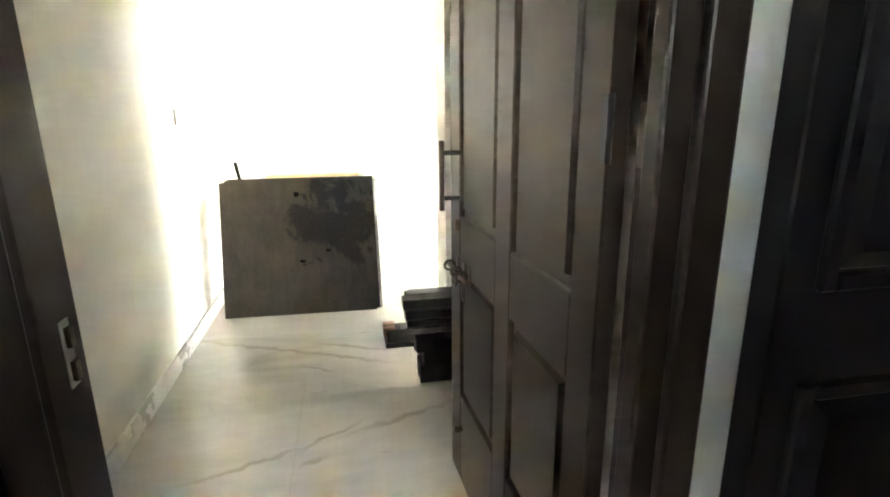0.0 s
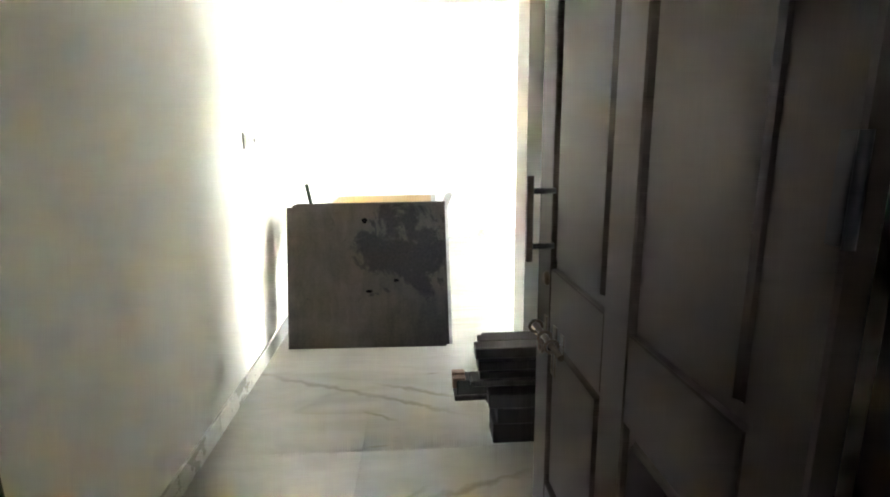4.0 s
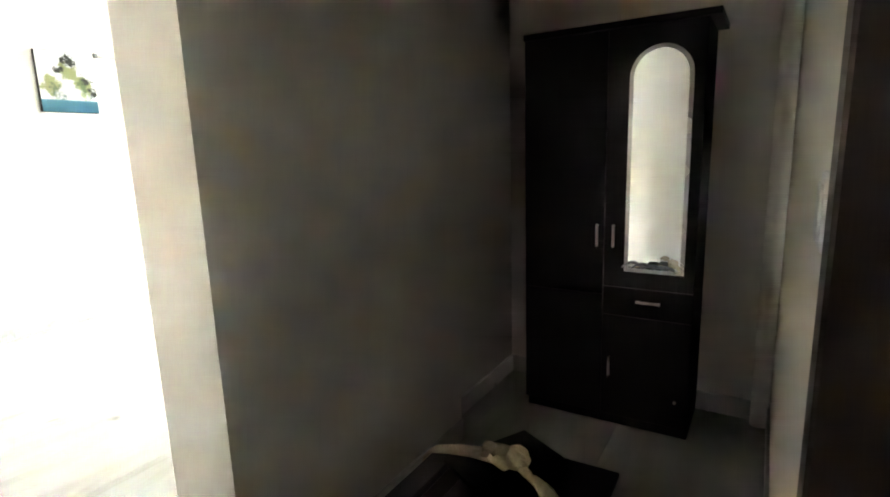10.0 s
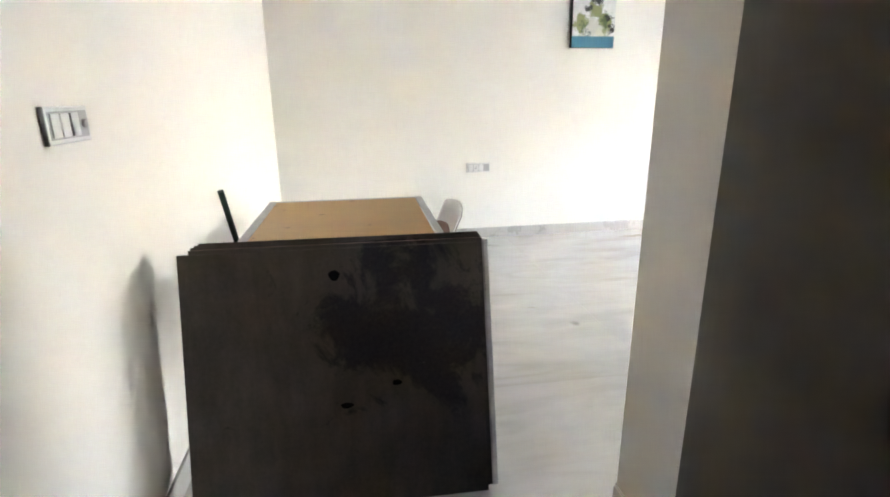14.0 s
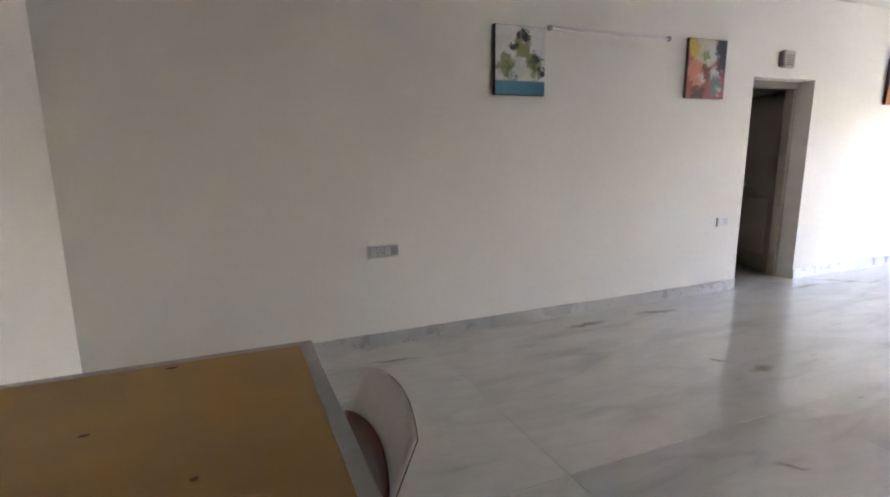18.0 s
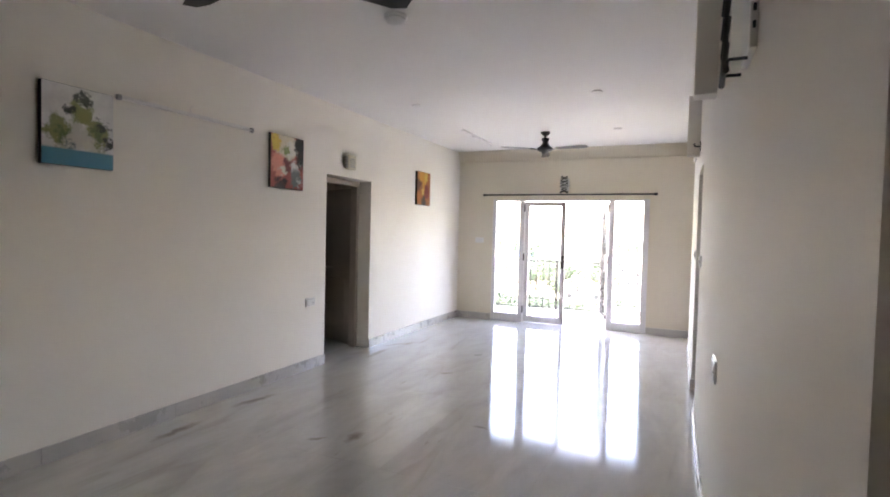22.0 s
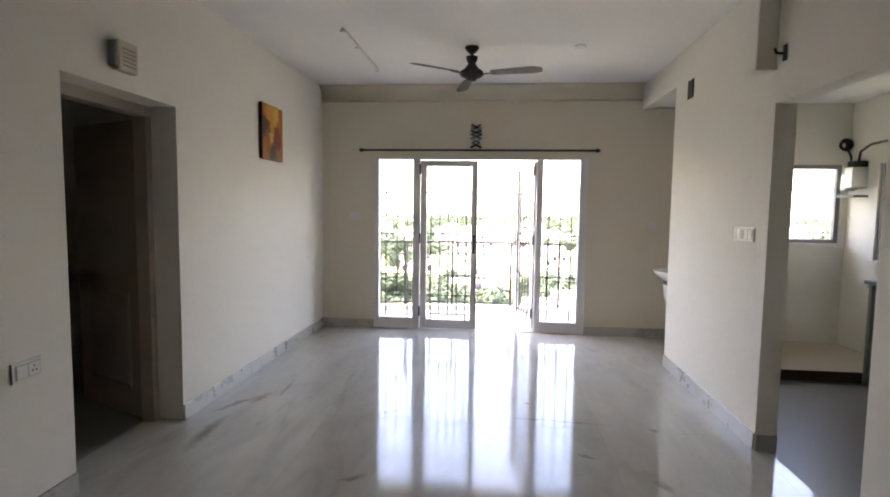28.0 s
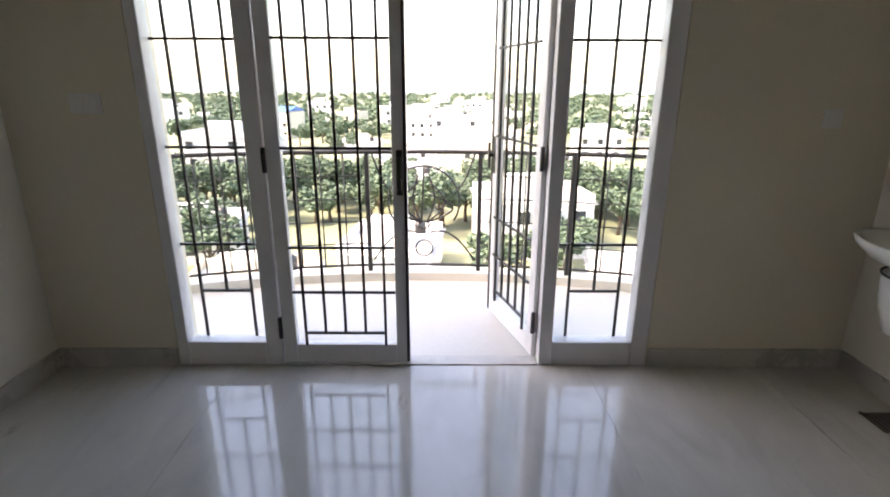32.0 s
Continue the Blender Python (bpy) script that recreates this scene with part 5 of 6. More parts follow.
def wall_lamp(name, at, along, out, label, k=1.0, wire=0.0085):
    """A clear glass box behind a bent black wire frame."""
    at, along, out, up = Vector(at), Vector(along), Vector(out), Vector((0, 0, 1))
    l = thing(name, at, label, "wall lamp", "wall lamps")
    P = lambda a, d, z: at + along * (a * k) + out * d + up * (z * k)  # noqa: E731
    def slab(a0, a1, d0, d1, z0, z1):
        cs = [P(a, d, z) for a in (a0, a1) for d in (d0, d1) for z in (z0, z1)]
        return cbox(*[f(c[i] for c in cs) for i in range(3) for f in (min, max)], 0.002)
    part("back_plate", slab(-0.10, 0.10, 0.001, 0.020, 0.02, 0.27), PLASTIC, l)
    for i in range(4):
        part("plate_slot", slab(-0.1015, -0.1, 0.006, 0.014, 0.07 + i * 0.045, 0.09 + i * 0.045), BLACKPLASTIC, l)
    sh = part("shade", slab(-0.085, 0.085, 0.021, 0.062, 0.03, 0.262), GLASS, l, "greenish clear glass box")
    sh.visible_shadow = False
    for s in (-1, 1):
        pts = [P(s * 0.085, 0.07, -0.03), P(-s * 0.06, 0.07, 0.05), P(s * 0.085, 0.07, 0.11), P(-s * 0.085, 0.07, 0.18), P(s * 0.08, 0.07, 0.24), P(-s * 0.02, 0.07, 0.29), P(s * 0.07, 0.06, 0.33)]
        part("wire", tube(bmesh.new(), pts, wire, 8), IRON, l, "bent black wire")
    for z in (0.0, 0.28):
        part("wire_bar", tube(bmesh.new(), [P(-0.08, 0.02, z), P(-0.08, 0.066, z), P(0.08, 0.066, z), P(0.08, 0.02, z)], 0.005, 8), IRON, l)


wall_lamp("wall_lamp", (2.63, YR, 1.985), (1, 0, 0), (0, 1, 0), "glass wall lamp in a black wire frame")
wall_lamp("wall_lamp", (XB, -1.845, 2.185), (0, 1, 0), (-1, 0, 0), "small glass wall lamp in black wire over the balcony doors", 0.73, 0.0125)

# ---- curtain rod ----
cr = thing("curtain_rod", (XB - 0.07, -1.86, 2.15), "thin dark curtain rod above the balcony doors", "curtain rod")
part("rod", tube(bmesh.new(), [(XB - 0.07, -0.52, 2.135), (XB - 0.07, -3.20, 2.135)], 0.0125, 12), IRON, cr)
for y in (-0.50, -3.22):
    part("finial", tube(bmesh.new(), [(XB - 0.07, y + 0.03, 2.135), (XB - 0.07, y + 0.015, 2.135), (XB - 0.07, y - 0.015, 2.135), (XB - 0.07, y - 0.03, 2.135)], [0.012, 0.022, 0.022, 0.012], 12), IRON, cr)
for y in (-0.60, -3.10):
    part("bracket", tube(bmesh.new(), [(XB, y, 2.135), (XB - 0.07, y, 2.135)], 0.008, 10), IRON, cr)

# ---- balcony doors and side lights ----
GX = XB + 0.055      # plane of the glass
BX = XB + 0.085      # plane of the bars


def bars(parent, ys, zs, y0, y1, z0, z1, inner=None, x=None):
    """Thin black grille bars behind a pane: uprights at ys, cross bars at zs."""
    x = BX if x is None else x
    for i, y in enumerate(ys):
        top, bot = z1, z0
        part("grille_upright", cbox(x - 0.0065, x + 0.0065, y - 0.0065, y + 0.0065, bot, top), IRON, parent)
    for z in zs:
        part("grille_crossbar", cbox(x - 0.008, x + 0.004, y0, y1, z - 0.0065, z + 0.0065), IRON, parent)


win = thing("window_1", (GX, -1.887, 0), "white metal frame with side lights and black grilles", "window", kind="structure")


def bar_of(y0, y1, z0, z1, x0=XB + 0.005, x1=XB + 0.10, nm="window_frame", bev=0.006):
    return part(nm, cbox(x0, x1, y0, y1, z0, z1, bev, 2), ENAMEL, win)


bar_of(-0.690, WY1, 0.0, WZ)
bar_of(WY0, -3.052, 0.0, WZ)
bar_of(-3.052, -0.690, 2.035, WZ)
bar_of(-1.190, -1.105, 0.0, 2.035)
bar_of(-2.630, -2.560, 0.0, 2.035)
bar_of(-1.105, -0.690, 0.0, 0.135, nm="window_sill")
bar_of(-3.052, -2.630, 0.0, 0.135, nm="window_sill")
part("door_track", cbox(XB + 0.004, XB + 0.10, -2.559, -1.191, -0.001, 0.006, 0.001), TRIM, win)
for y0, y1, ys in ((-1.105, -0.690, (-0.765, -0.900, -1.030)), (-3.052, -2.630, (-2.715, -2.848, -2.980))):
    pane("pane", cbox(GX - 0.003, GX + 0.003, y0, y1, 0.135, 2.035), win)
    bars(win, ys[::2], (), y0, y1, 0.135, 2.035)
    bars(win, (ys[1],), (1.645, 1.152, 0.658), y0, y1, 0.40, 1.89)
    bars(win, (), (0.40, 1.89), min(ys), max(ys), 0, 0)


def french_leaf(width, label):
    """A door leaf hinged at its local origin; local y runs along the leaf, local x is outwards."""
    d = thing("balcony_door", (0, 0, 0), label, "door")
    w, z0, z1 = width, 0.013, 2.025
    st = 0.072
    for y0, y1 in ((0, st), (w - st, w)):
        part("stile", cbox(-0.02, 0.025, y0, y1, z0, z1, 0.005, 2), ENAMEL, d)
    part("rail", cbox(-0.019, 0.024, st, w - st, z0, z0 + 0.107, 0.005, 2), ENAMEL, d)
    part("rail", cbox(-0.019, 0.024, st, w - st, z1 - st, z1, 0.005, 2), ENAMEL, d)
    pane("pane", cbox(-0.003, 0.003, st, w - st, z0 + 0.107, z1 - st), d)
    g0, g1, b0, b1 = st + 0.055, w - st - 0.055, z0 + 0.10, z1 - st - 0.001
    n = 5
    for i in range(n):
        y = g0 + (g1 - g0) * i / (n - 1)
        lo, hi = (z0 + 0.107, z1 - st) if i in (0, n - 1) else (0.19, 1.885)
        part("grille_upright", cbox(-0.032, -0.019, y - 0.0065, y + 0.0065, lo, hi), IRON, d)
    for z in (0.421, 0.662, 1.157, 1.645):
        part("grille_crossbar", cbox(-0.0285, -0.016, st, w - st, z - 0.0065, z + 0.0065), IRON, d)
    for z in (0.19, 1.885):
        part("grille_crossbar", cbox(-0.0285, -0.016, g0, g1, z - 0.0065, z + 0.0065), IRON, d)
    # black strip added for the shadow side of the free stile
    part("edge_seal", cbox(-0.027, -0.021, w - 0.016, w - 0.001, z0 + 0.01, z1 - 0.01), BLACKPLASTIC, d, "black strip standing for the shaded stile edge")
    hb = bmesh.new()
    box(hb, -0.024, -0.02, w - 0.052, w - 0.022, 0.93, 1.15, 0.0015)
    box(hb, -0.050, -0.024, w - 0.045, w - 0.029, 1.03, 1.05, 0.003)
    box(hb, -0.062, -0.048, w - 0.050, w - 0.024, 0.96, 1.12, 0.005, 2)
    part("door_handle", hb, BLACKPLASTIC, d, "black lever plate")
    for z in (0.16, 1.04, 1.86):
        part("hinge", tube(bmesh.new(), [(-0.024, -0.008, z), (-0.024, -0.008, z + 0.12)], 0.011, 10), BLACKPLASTIC, d, "black hinge barrel")
    return d


leaf = french_leaf(0.675, "white-framed glazed balcony door with a black grille, closed")
leaf.matrix_basis = pose(XB + 0.03, -1.197, 0, 0, 0, 0) @ Matrix.Diagonal((1, -1, 1, 1))
leaf2 = copy_thing(leaf, pose(XB + 0.06, -2.553, 0, 0, 0, 0))
leaf2.matrix_basis = pose(XB + 0.085, -2.553, 0, 0, 0, -74)
tagged(leaf2, "white-framed glazed balcony door with a black grille, swung open")

# ---- balcony ----
def arc(y):
    """The bowed front of the balcony."""
    return 10.36 + 0.42 * (1 - ((y + 1.9) / 2.1) ** 2)


bal = bmesh.new()
ys = [-4.0 + 4.2 * k / 24 for k in range(25)]
rings(bal, [[(XB + T - 0.14, y, -0.25), (arc(y) + 0.16, y, -0.25), (arc(y) + 0.16, y, -0.012), (XB + T - 0.14, y, -0.012)] for y in ys], smooth=False)
structure("floor_balcony", bal, TERRA, "pale tiled bowed balcony floor", "floor")
kerb = bmesh.new()
rings(kerb, [[(arc(y), y, -0.0115), (arc(y) + 0.15, y, -0.0115), (arc(y) + 0.15, y, 0.055), (arc(y), y, 0.055)] for y in ys], smooth=False)
structure("kerb_balcony", kerb, TERRA, "raised edge of the balcony", "kerb")
rail = thing("balcony_railing", (10.7, -1.9, 0.05), "black wrought iron railing with scrolls on a bowed balcony", "railing")
RX = 0.07
for z, r in ((0.975, 0.016), (0.10, 0.010)):
    part("rail_bar", tube(bmesh.new(), [(arc(y) + RX, y, z) for y in ys], r, 10), IRON, rail)
for y in (-3.95, -2.99, -2.32, -1.48, -0.80, -0.14, 0.15):
    part("post", cbox(arc(y) + RX - 0.016, arc(y) + RX + 0.016, y - 0.016, y + 0.016, 0.055, 0.975, 0.002), IRON, rail)
for ya, yb in ((-3.95, -2.99), (-2.99, -2.32), (-1.48, -0.80), (-0.80, -0.14)):
    for k in range(1, 5):
        z = 0.10 + 0.875 * k / 5
        part("rail_wire", tube(bmesh.new(), [(arc(ya + (yb - ya) * q / 4) + RX, ya + (yb - ya) * q / 4, z) for q in range(5)], 0.005, 8), IRON, rail)
    for k in range(1, 4):
        y = ya + (yb - ya) * k / 4
        part("baluster", tube(bmesh.new(), [(arc(y) + RX, y, 0.10), (arc(y) + RX, y, 0.975)], 0.006, 8), IRON, rail)


def scroll(pts):
    part("scroll", tube(bmesh.new(), [(arc(y) + RX, y, z) for y, z in pts], 0.0075, 8), IRON, rail, "bent iron scroll")


C = -1.90
scroll([(C + 0.27 * math.cos(a), 0.60 + 0.27 * math.sin(a)) for a in (-0.55 + (math.pi + 1.1) * k / 20 for k in range(21))])
scroll([(C + 0.065 * math.cos(a), 0.235 + 0.065 * math.sin(a)) for a in (2 * math.pi * k / 16 for k in range(17))])
scroll([(C + 0.04 * math.cos(a), 0.42 + 0.03 * math.sin(a)) for a in (2 * math.pi * k / 12 for k in range(13))])
for s in (-1, 1):
    for q, hgt in ((0.05, 0.36), (0.13, 0.31), (0.19, 0.22)):
        scroll([(C + s * (0.02 + q * math.sin(math.pi * k / 10) + 0.02 * k / 10), 0.44 + hgt * k / 10) for k in range(11)])
    scroll([(C + s * (0.05 + 0.34 * k / 12), 0.36 - 0.22 * (k / 12) ** 1.6 + 0.05 * math.sin(k / 12 * math.pi)) for k in range(13)])
    scroll([(C + s * (0.26 + 0.12 * k / 8), 0.70 + 0.26 * (k / 8) ** 1.4) for k in range(9)])
scroll([(C + 0.02, 0.44), (C, 0.8), (C, 0.86)])

# ---- washbasin corner ----
wb = thing("washbasin", (8.95, -4.0, 0.3), "white ceramic half-pedestal washbasin on the wall", "washbasin")
bm = bmesh.new()
def basin_loop(s, z, sh=0.0):
    out = []
    for k in range(28):
        a = 2 * math.pi * k / 28
        out.append((8.95 + 0.285 * s * math.cos(a), -4.178 + 0.205 * s + sh + 0.205 * s * math.sin(a) * (1.0 if math.sin(a) > 0 else 1.0), z))
    return out
rings(bm, [basin_loop(0.52, 0.702), basin_loop(0.64, 0.715), basin_loop(0.85, 0.762), basin_loop(0.97, 0.808), basin_loop(1.0, 0.835), basin_loop(0.985, 0.842), basin_loop(0.90, 0.835, 0.018), basin_loop(0.70, 0.775, 0.05), basin_loop(0.3, 0.735, 0.11)])
part("bowl", bm, CERAMIC, wb)
bm = bmesh.new()
rings(bm, [[(8.95 + 0.15 * s * math.cos(a), -4.178 + 0.15 * s + 0.15 * s * math.sin(a), z) for a in (2 * math.pi * k / 24 for k in range(24))] for s, z in ((0.78, 0.43), (0.86, 0.445), (0.99, 0.56), (1.04, 0.700))])
part("half_pedestal", bm, CERAMIC, wb)
# thin black ring where the bowl meets the half pedestal
part("seal", tube(bmesh.new(), [(8.95 + 0.157 * math.cos(a), -4.178 + 0.156 + 0.157 * math.sin(a), 0.702) for a in (2 * math.pi * k / 28 for k in range(29))], 0.005, 8, False), BLACKPLASTIC, wb, "dark line under the bowl")
tap = thing("basin_tap", (8.95, -4.12, 0.842), "small dark metal basin tap", "tap")
part("tap_body", lathe(bmesh.new(), [(0.0, 0.838), (0.024, 0.839), (0.017, 0.86), (0.016, 0.92), (0.020, 0.93), (0.0, 0.935)], 8.95, -4.11, 18), ANTIQUE, tap)
part("spout", tube(bmesh.new(), [(8.95, -4.11, 0.895), (8.95, -4.05, 0.905), (8.95, -4.0, 0.895), (8.95, -3.985, 0.872)], 0.010, 10), ANTIQUE, tap)
part("lever", cbox(8.943, 8.957, -4.12, -4.05, 0.936, 0.946, 0.003), ANTIQUE, tap)
mr = thing("wall_mirror", (8.83, -4.18, 1.26), "mirror in a black frame above the washbasin", "mirror")
part("mirror_glass", cbox(8.48, 9.09, -4.178, -4.166, 1.295, 1.92), MIRROR, mr)
for q in ((8.45, 8.48, 1.265, 1.95), (9.09, 9.125, 1.265, 1.95), (8.48, 9.09, 1.265, 1.295), (8.48, 9.09, 1.92, 1.95)):
    part("frame_bar", cbox(q[0], q[1], -4.179, -4.155, q[2], q[3], 0.004), IRON, mr)
dr = thing("floor_drain", (8.97, -4.06, 0), "dark square floor drain grating", "drain")
part("drain_frame", cbox(8.90, 9.05, -4.12, -3.98, 0.0005, 0.004, 0.001), ANTIQUE, dr)
for k in range(5):
    part("drain_slot", cbox(8.915, 9.035, -4.105 + k * 0.024, -4.093 + k * 0.024, 0.004, 0.0055), BLACKPLASTIC, dr)

# ---- kitchen things seen through the opening ----
KP = 8.06
ledge = slabs("utility_floor", [(KP + 0.012, KWX, KS + 0.001, -4.431, -0.003, 0.09)], LEDGE, "raised tan floor of the utility bay", "floor")
structure("step_edge", cbox(KP, KP + 0.011, KS + 0.001, -4.431, -0.003, 0.092, 0.002), BROWNTILE, "dark brown step edge of the utility bay", "step")
WINGREY = surface("grey_window_paint", (0.20, 0.19, 0.20), (0.27, 0.26, 0.27), 0.5)
GRANITE = surface("grey_stone_slab", (0.17, 0.17, 0.165), (0.25, 0.25, 0.24), 0.35, 0, 3, 90, 0.1, 0.001)


def barred_window(name, at, along, out, width, z0, z1, mullion, label):
    """A framed window with bars in a wall opening; along: the way across, out: outwards."""
    at, along, out = Vector(at), Vector(along), Vector(out)
    w = thing(name, at, label, "window", kind="structure")

    def slab(a0, a1, lo, hi, d0, d1, bev=0.0):
        cs = [at + along * a + out * d + Vector((0, 0, z)) for a in (a0, a1) for d in (d0, d1) for z in (lo, hi)]
        return cbox(*[f(c[i] for c in cs) for i in range(3) for f in (min, max)], bev)
    f = 0.045
    cuts = [0.0] + ([mullion] if mullion else []) + [width]
    for a in cuts:
        a0 = min(max(a - (f if a == width else (f if a else 0)), 0), width)
        a1 = min(a + f, width) if a < width else width
        part("window_frame", slab(a0, a1, z0, z1, 0.02, 0.075, 0.003), WINGREY, w)
    edges = list(zip(cuts, cuts[1:]))
    for lo, hi in edges:
        l2, h2 = lo + f, hi - f
        part("window_frame", slab(l2, h2, z0, z0 + 0.04, 0.022, 0.073, 0.003), WINGREY, w)
        part("window_frame", slab(l2, h2, z1 - 0.045, z1, 0.022, 0.073, 0.003), WINGREY, w)
        pane("pane", slab(l2, h2, z0 + 0.04, z1 - 0.045, 0.045, 0.049), w)
        n = max(3, round((h2 - l2) / 0.085))
        for k in range(1, n):
            a = l2 + (h2 - l2) * k / n
            part("window_bar", slab(a - 0.003, a + 0.003, z0 + 0.04, z0 + 0.24, 0.08, 0.086), IRON, w)
        for z in (z0 + 0.24, z0 + 0.56):
            part("window_bar", slab(l2, h2, z - 0.005, z + 0.005, 0.077, 0.089), IRON, w)
    part("window_sill", slab(-0.04, width + 0.04, z0 - 0.04, z0 - 0.001, -0.035, 0.018, 0.003), PLASTIC, w, "white sill")
    return w


barred_window("window_2", (KWX, KWY0, 0), (0, 1, 0), (1, 0, 0), KWY1 - KWY0, 1.15, 1.97, 0.585, "two-light barred kitchen window in a grey frame")
barred_window("window_3", (W3[0], KS, 0), (1, 0, 0), (0, -1, 0), W3[1] - W3[0], W3[2], W3[3], 0.52, "barred kitchen window over the counter")
gy = thing("water_purifier", (8.98, KS, 1.75), "white wall-mounted water unit with pipes", "water unit")
part("case", cbox(8.86, 9.00, KS + 0.001, KS + 0.15, 1.72, 1.93, 0.015, 2), PLASTIC, gy)
part("filter_bowl", cbox(9.01, 9.10, KS + 0.001, KS + 0.12, 1.70, 1.86, 0.02, 2), PLASTIC, gy)
part("lid", cbox(8.87, 8.99, KS + 0.001, KS + 0.13, 1.931, 1.99, 0.008), BLACKPLASTIC, gy)
part("valve", lathe(bmesh.new(), [(0.0, 1.861), (0.035, 1.862), (0.03, 1.90), (0.012, 1.92), (0.02, 1.98), (0.0, 1.99)], 9.055, KS + 0.06, 14), BLACKPLASTIC, gy)
part("pipe", tube(bmesh.new(), [(8.93, KS + 0.06, 1.98), (8.91, KS + 0.06, 2.08), (8.8, KS + 0.04, 2.14), (8.3, KS + 0.025, 2.16), (7.4, KS + 0.02, 2.16)], 0.012, 10), IRON, gy)
part("tray", cbox(8.84, 9.10, KS + 0.001, KS + 0.14, 1.63, 1.65, 0.004), BLACKPLASTIC, gy)
rs = thing("coiled_hose", (9.1, KS, 2.1), "dark coil of pipe above the water unit", "hose")
for k in range(3):
    part("coil", tube(bmesh.new(), [(9.14 - 0.02 * k, KS + 0.08 + (0.035 + 0.01 * k) * math.cos(a), 2.17 + (0.035 + 0.01 * k) * math.sin(a)) for a in (2 * math.pi * q / 16 for q in range(17))], 0.013, 8, False), IRON, rs)
part("tail", tube(bmesh.new(), [(9.12, KS + 0.05, 2.12), (9.08, KS + 0.04, 2.05), (9.06, KS + 0.05, 1.99)], 0.010, 8), IRON, rs)
kc = thing("kitchen_counter", (7.4, -5.5, 0), "open kitchen counter of grey stone slabs", "counter")
part("counter_top", cbox(6.6, 8.06, KS + 0.001, -5.24, 0.87, 0.905, 0.004), GRANITE, kc)
part("end_slab", cbox(8.005, 8.04, KS + 0.001, -5.27, 0.0, 0.869, 0.003), GRANITE, kc)
part("middle_slab", cbox(7.3, 7.335, KS + 0.001, -5.29, 0.0, 0.869, 0.003), GRANITE, kc)
part("shelf", cbox(7.336, 8.004, KS + 0.001, -5.32, 0.42, 0.45, 0.003), GRANITE, kc)
wt = thing("wall_tap", (8.6, KS, 0.80), "small white tap low on the utility wall", "tap")
part("tap_body", tube(bmesh.new(), [(8.6, KS, 0.80), (8.6, KS + 0.07, 0.80), (8.6, KS + 0.10, 0.79), (8.6, KS + 0.105, 0.76)], 0.012, 10), PLASTIC, wt)
part("tap_handle", cbox(8.575, 8.625, KS + 0.045, KS + 0.06, 0.813, 0.83, 0.003), PLASTIC, wt)

# ---- the town below the balcony ----
GROUND = -17.0
EARTH = surface("dry_ground", (0.12, 0.15, 0.075), (0.27, 0.27, 0.17), 0.95, 0, 0.02, 0.3, 0.2, 0.05)
LEAF = surface("tree_leaves", (0.050, 0.088, 0.048), (0.082, 0.122, 0.072), 0.7, 0, 0.25, 3.0, 0.2, 0.02)
# pale blue-green: distance haze is painted into the hills' colour
HILLS = surface("haze_tinted_wooded_hill", (0.19, 0.25, 0.235), (0.28, 0.345, 0.325), 0.95, 0, 0.01, 0.08, 0.1, 0.1)
BARK = surface("tree_bark", (0.09, 0.065, 0.045), (0.15, 0.11, 0.08), 0.9, 0, 2, 12, 0.5, 0.02)
RENDERS = [surface("house_render_" + n, tuple(0.88 * v for v in c), c, 0.8, 0, 0.4, 4, 0.15, 0.01) for n, c in (("white", (0.74, 0.73, 0.70)), ("cream", (0.66, 0.60, 0.48)), ("pink", (0.62, 0.46, 0.42)), ("grey", (0.50, 0.50, 0.49)))]
ROOFCOAT = surface("roof_screed", (0.48, 0.46, 0.43), (0.60, 0.58, 0.55), 0.9, 0, 0.3, 3, 0.2, 0.01)
DARKPANE = surface("dark_window_pane", (0.03, 0.035, 0.04), (0.06, 0.065, 0.07), 0.15)
BLUEROOF = surface("blue_sheet_roof", (0.03, 0.11, 0.32), (0.05, 0.15, 0.40), 0.5)
g = bmesh.new()
rings(g, [[(-1500, y, GROUND), (4000, y, GROUND)] for y in (-3000, 3000)], False, False)
structure("ground", g, EARTH, "dry open ground with scrub below the balcony", "ground")
tower = slabs("wall_tower", [(-1.1, XB + 0.9, -9.2, 3.2, GROUND, -0.26)], RENDERS[0], "storeys of the block below the flat")


HR = random.Random(5)


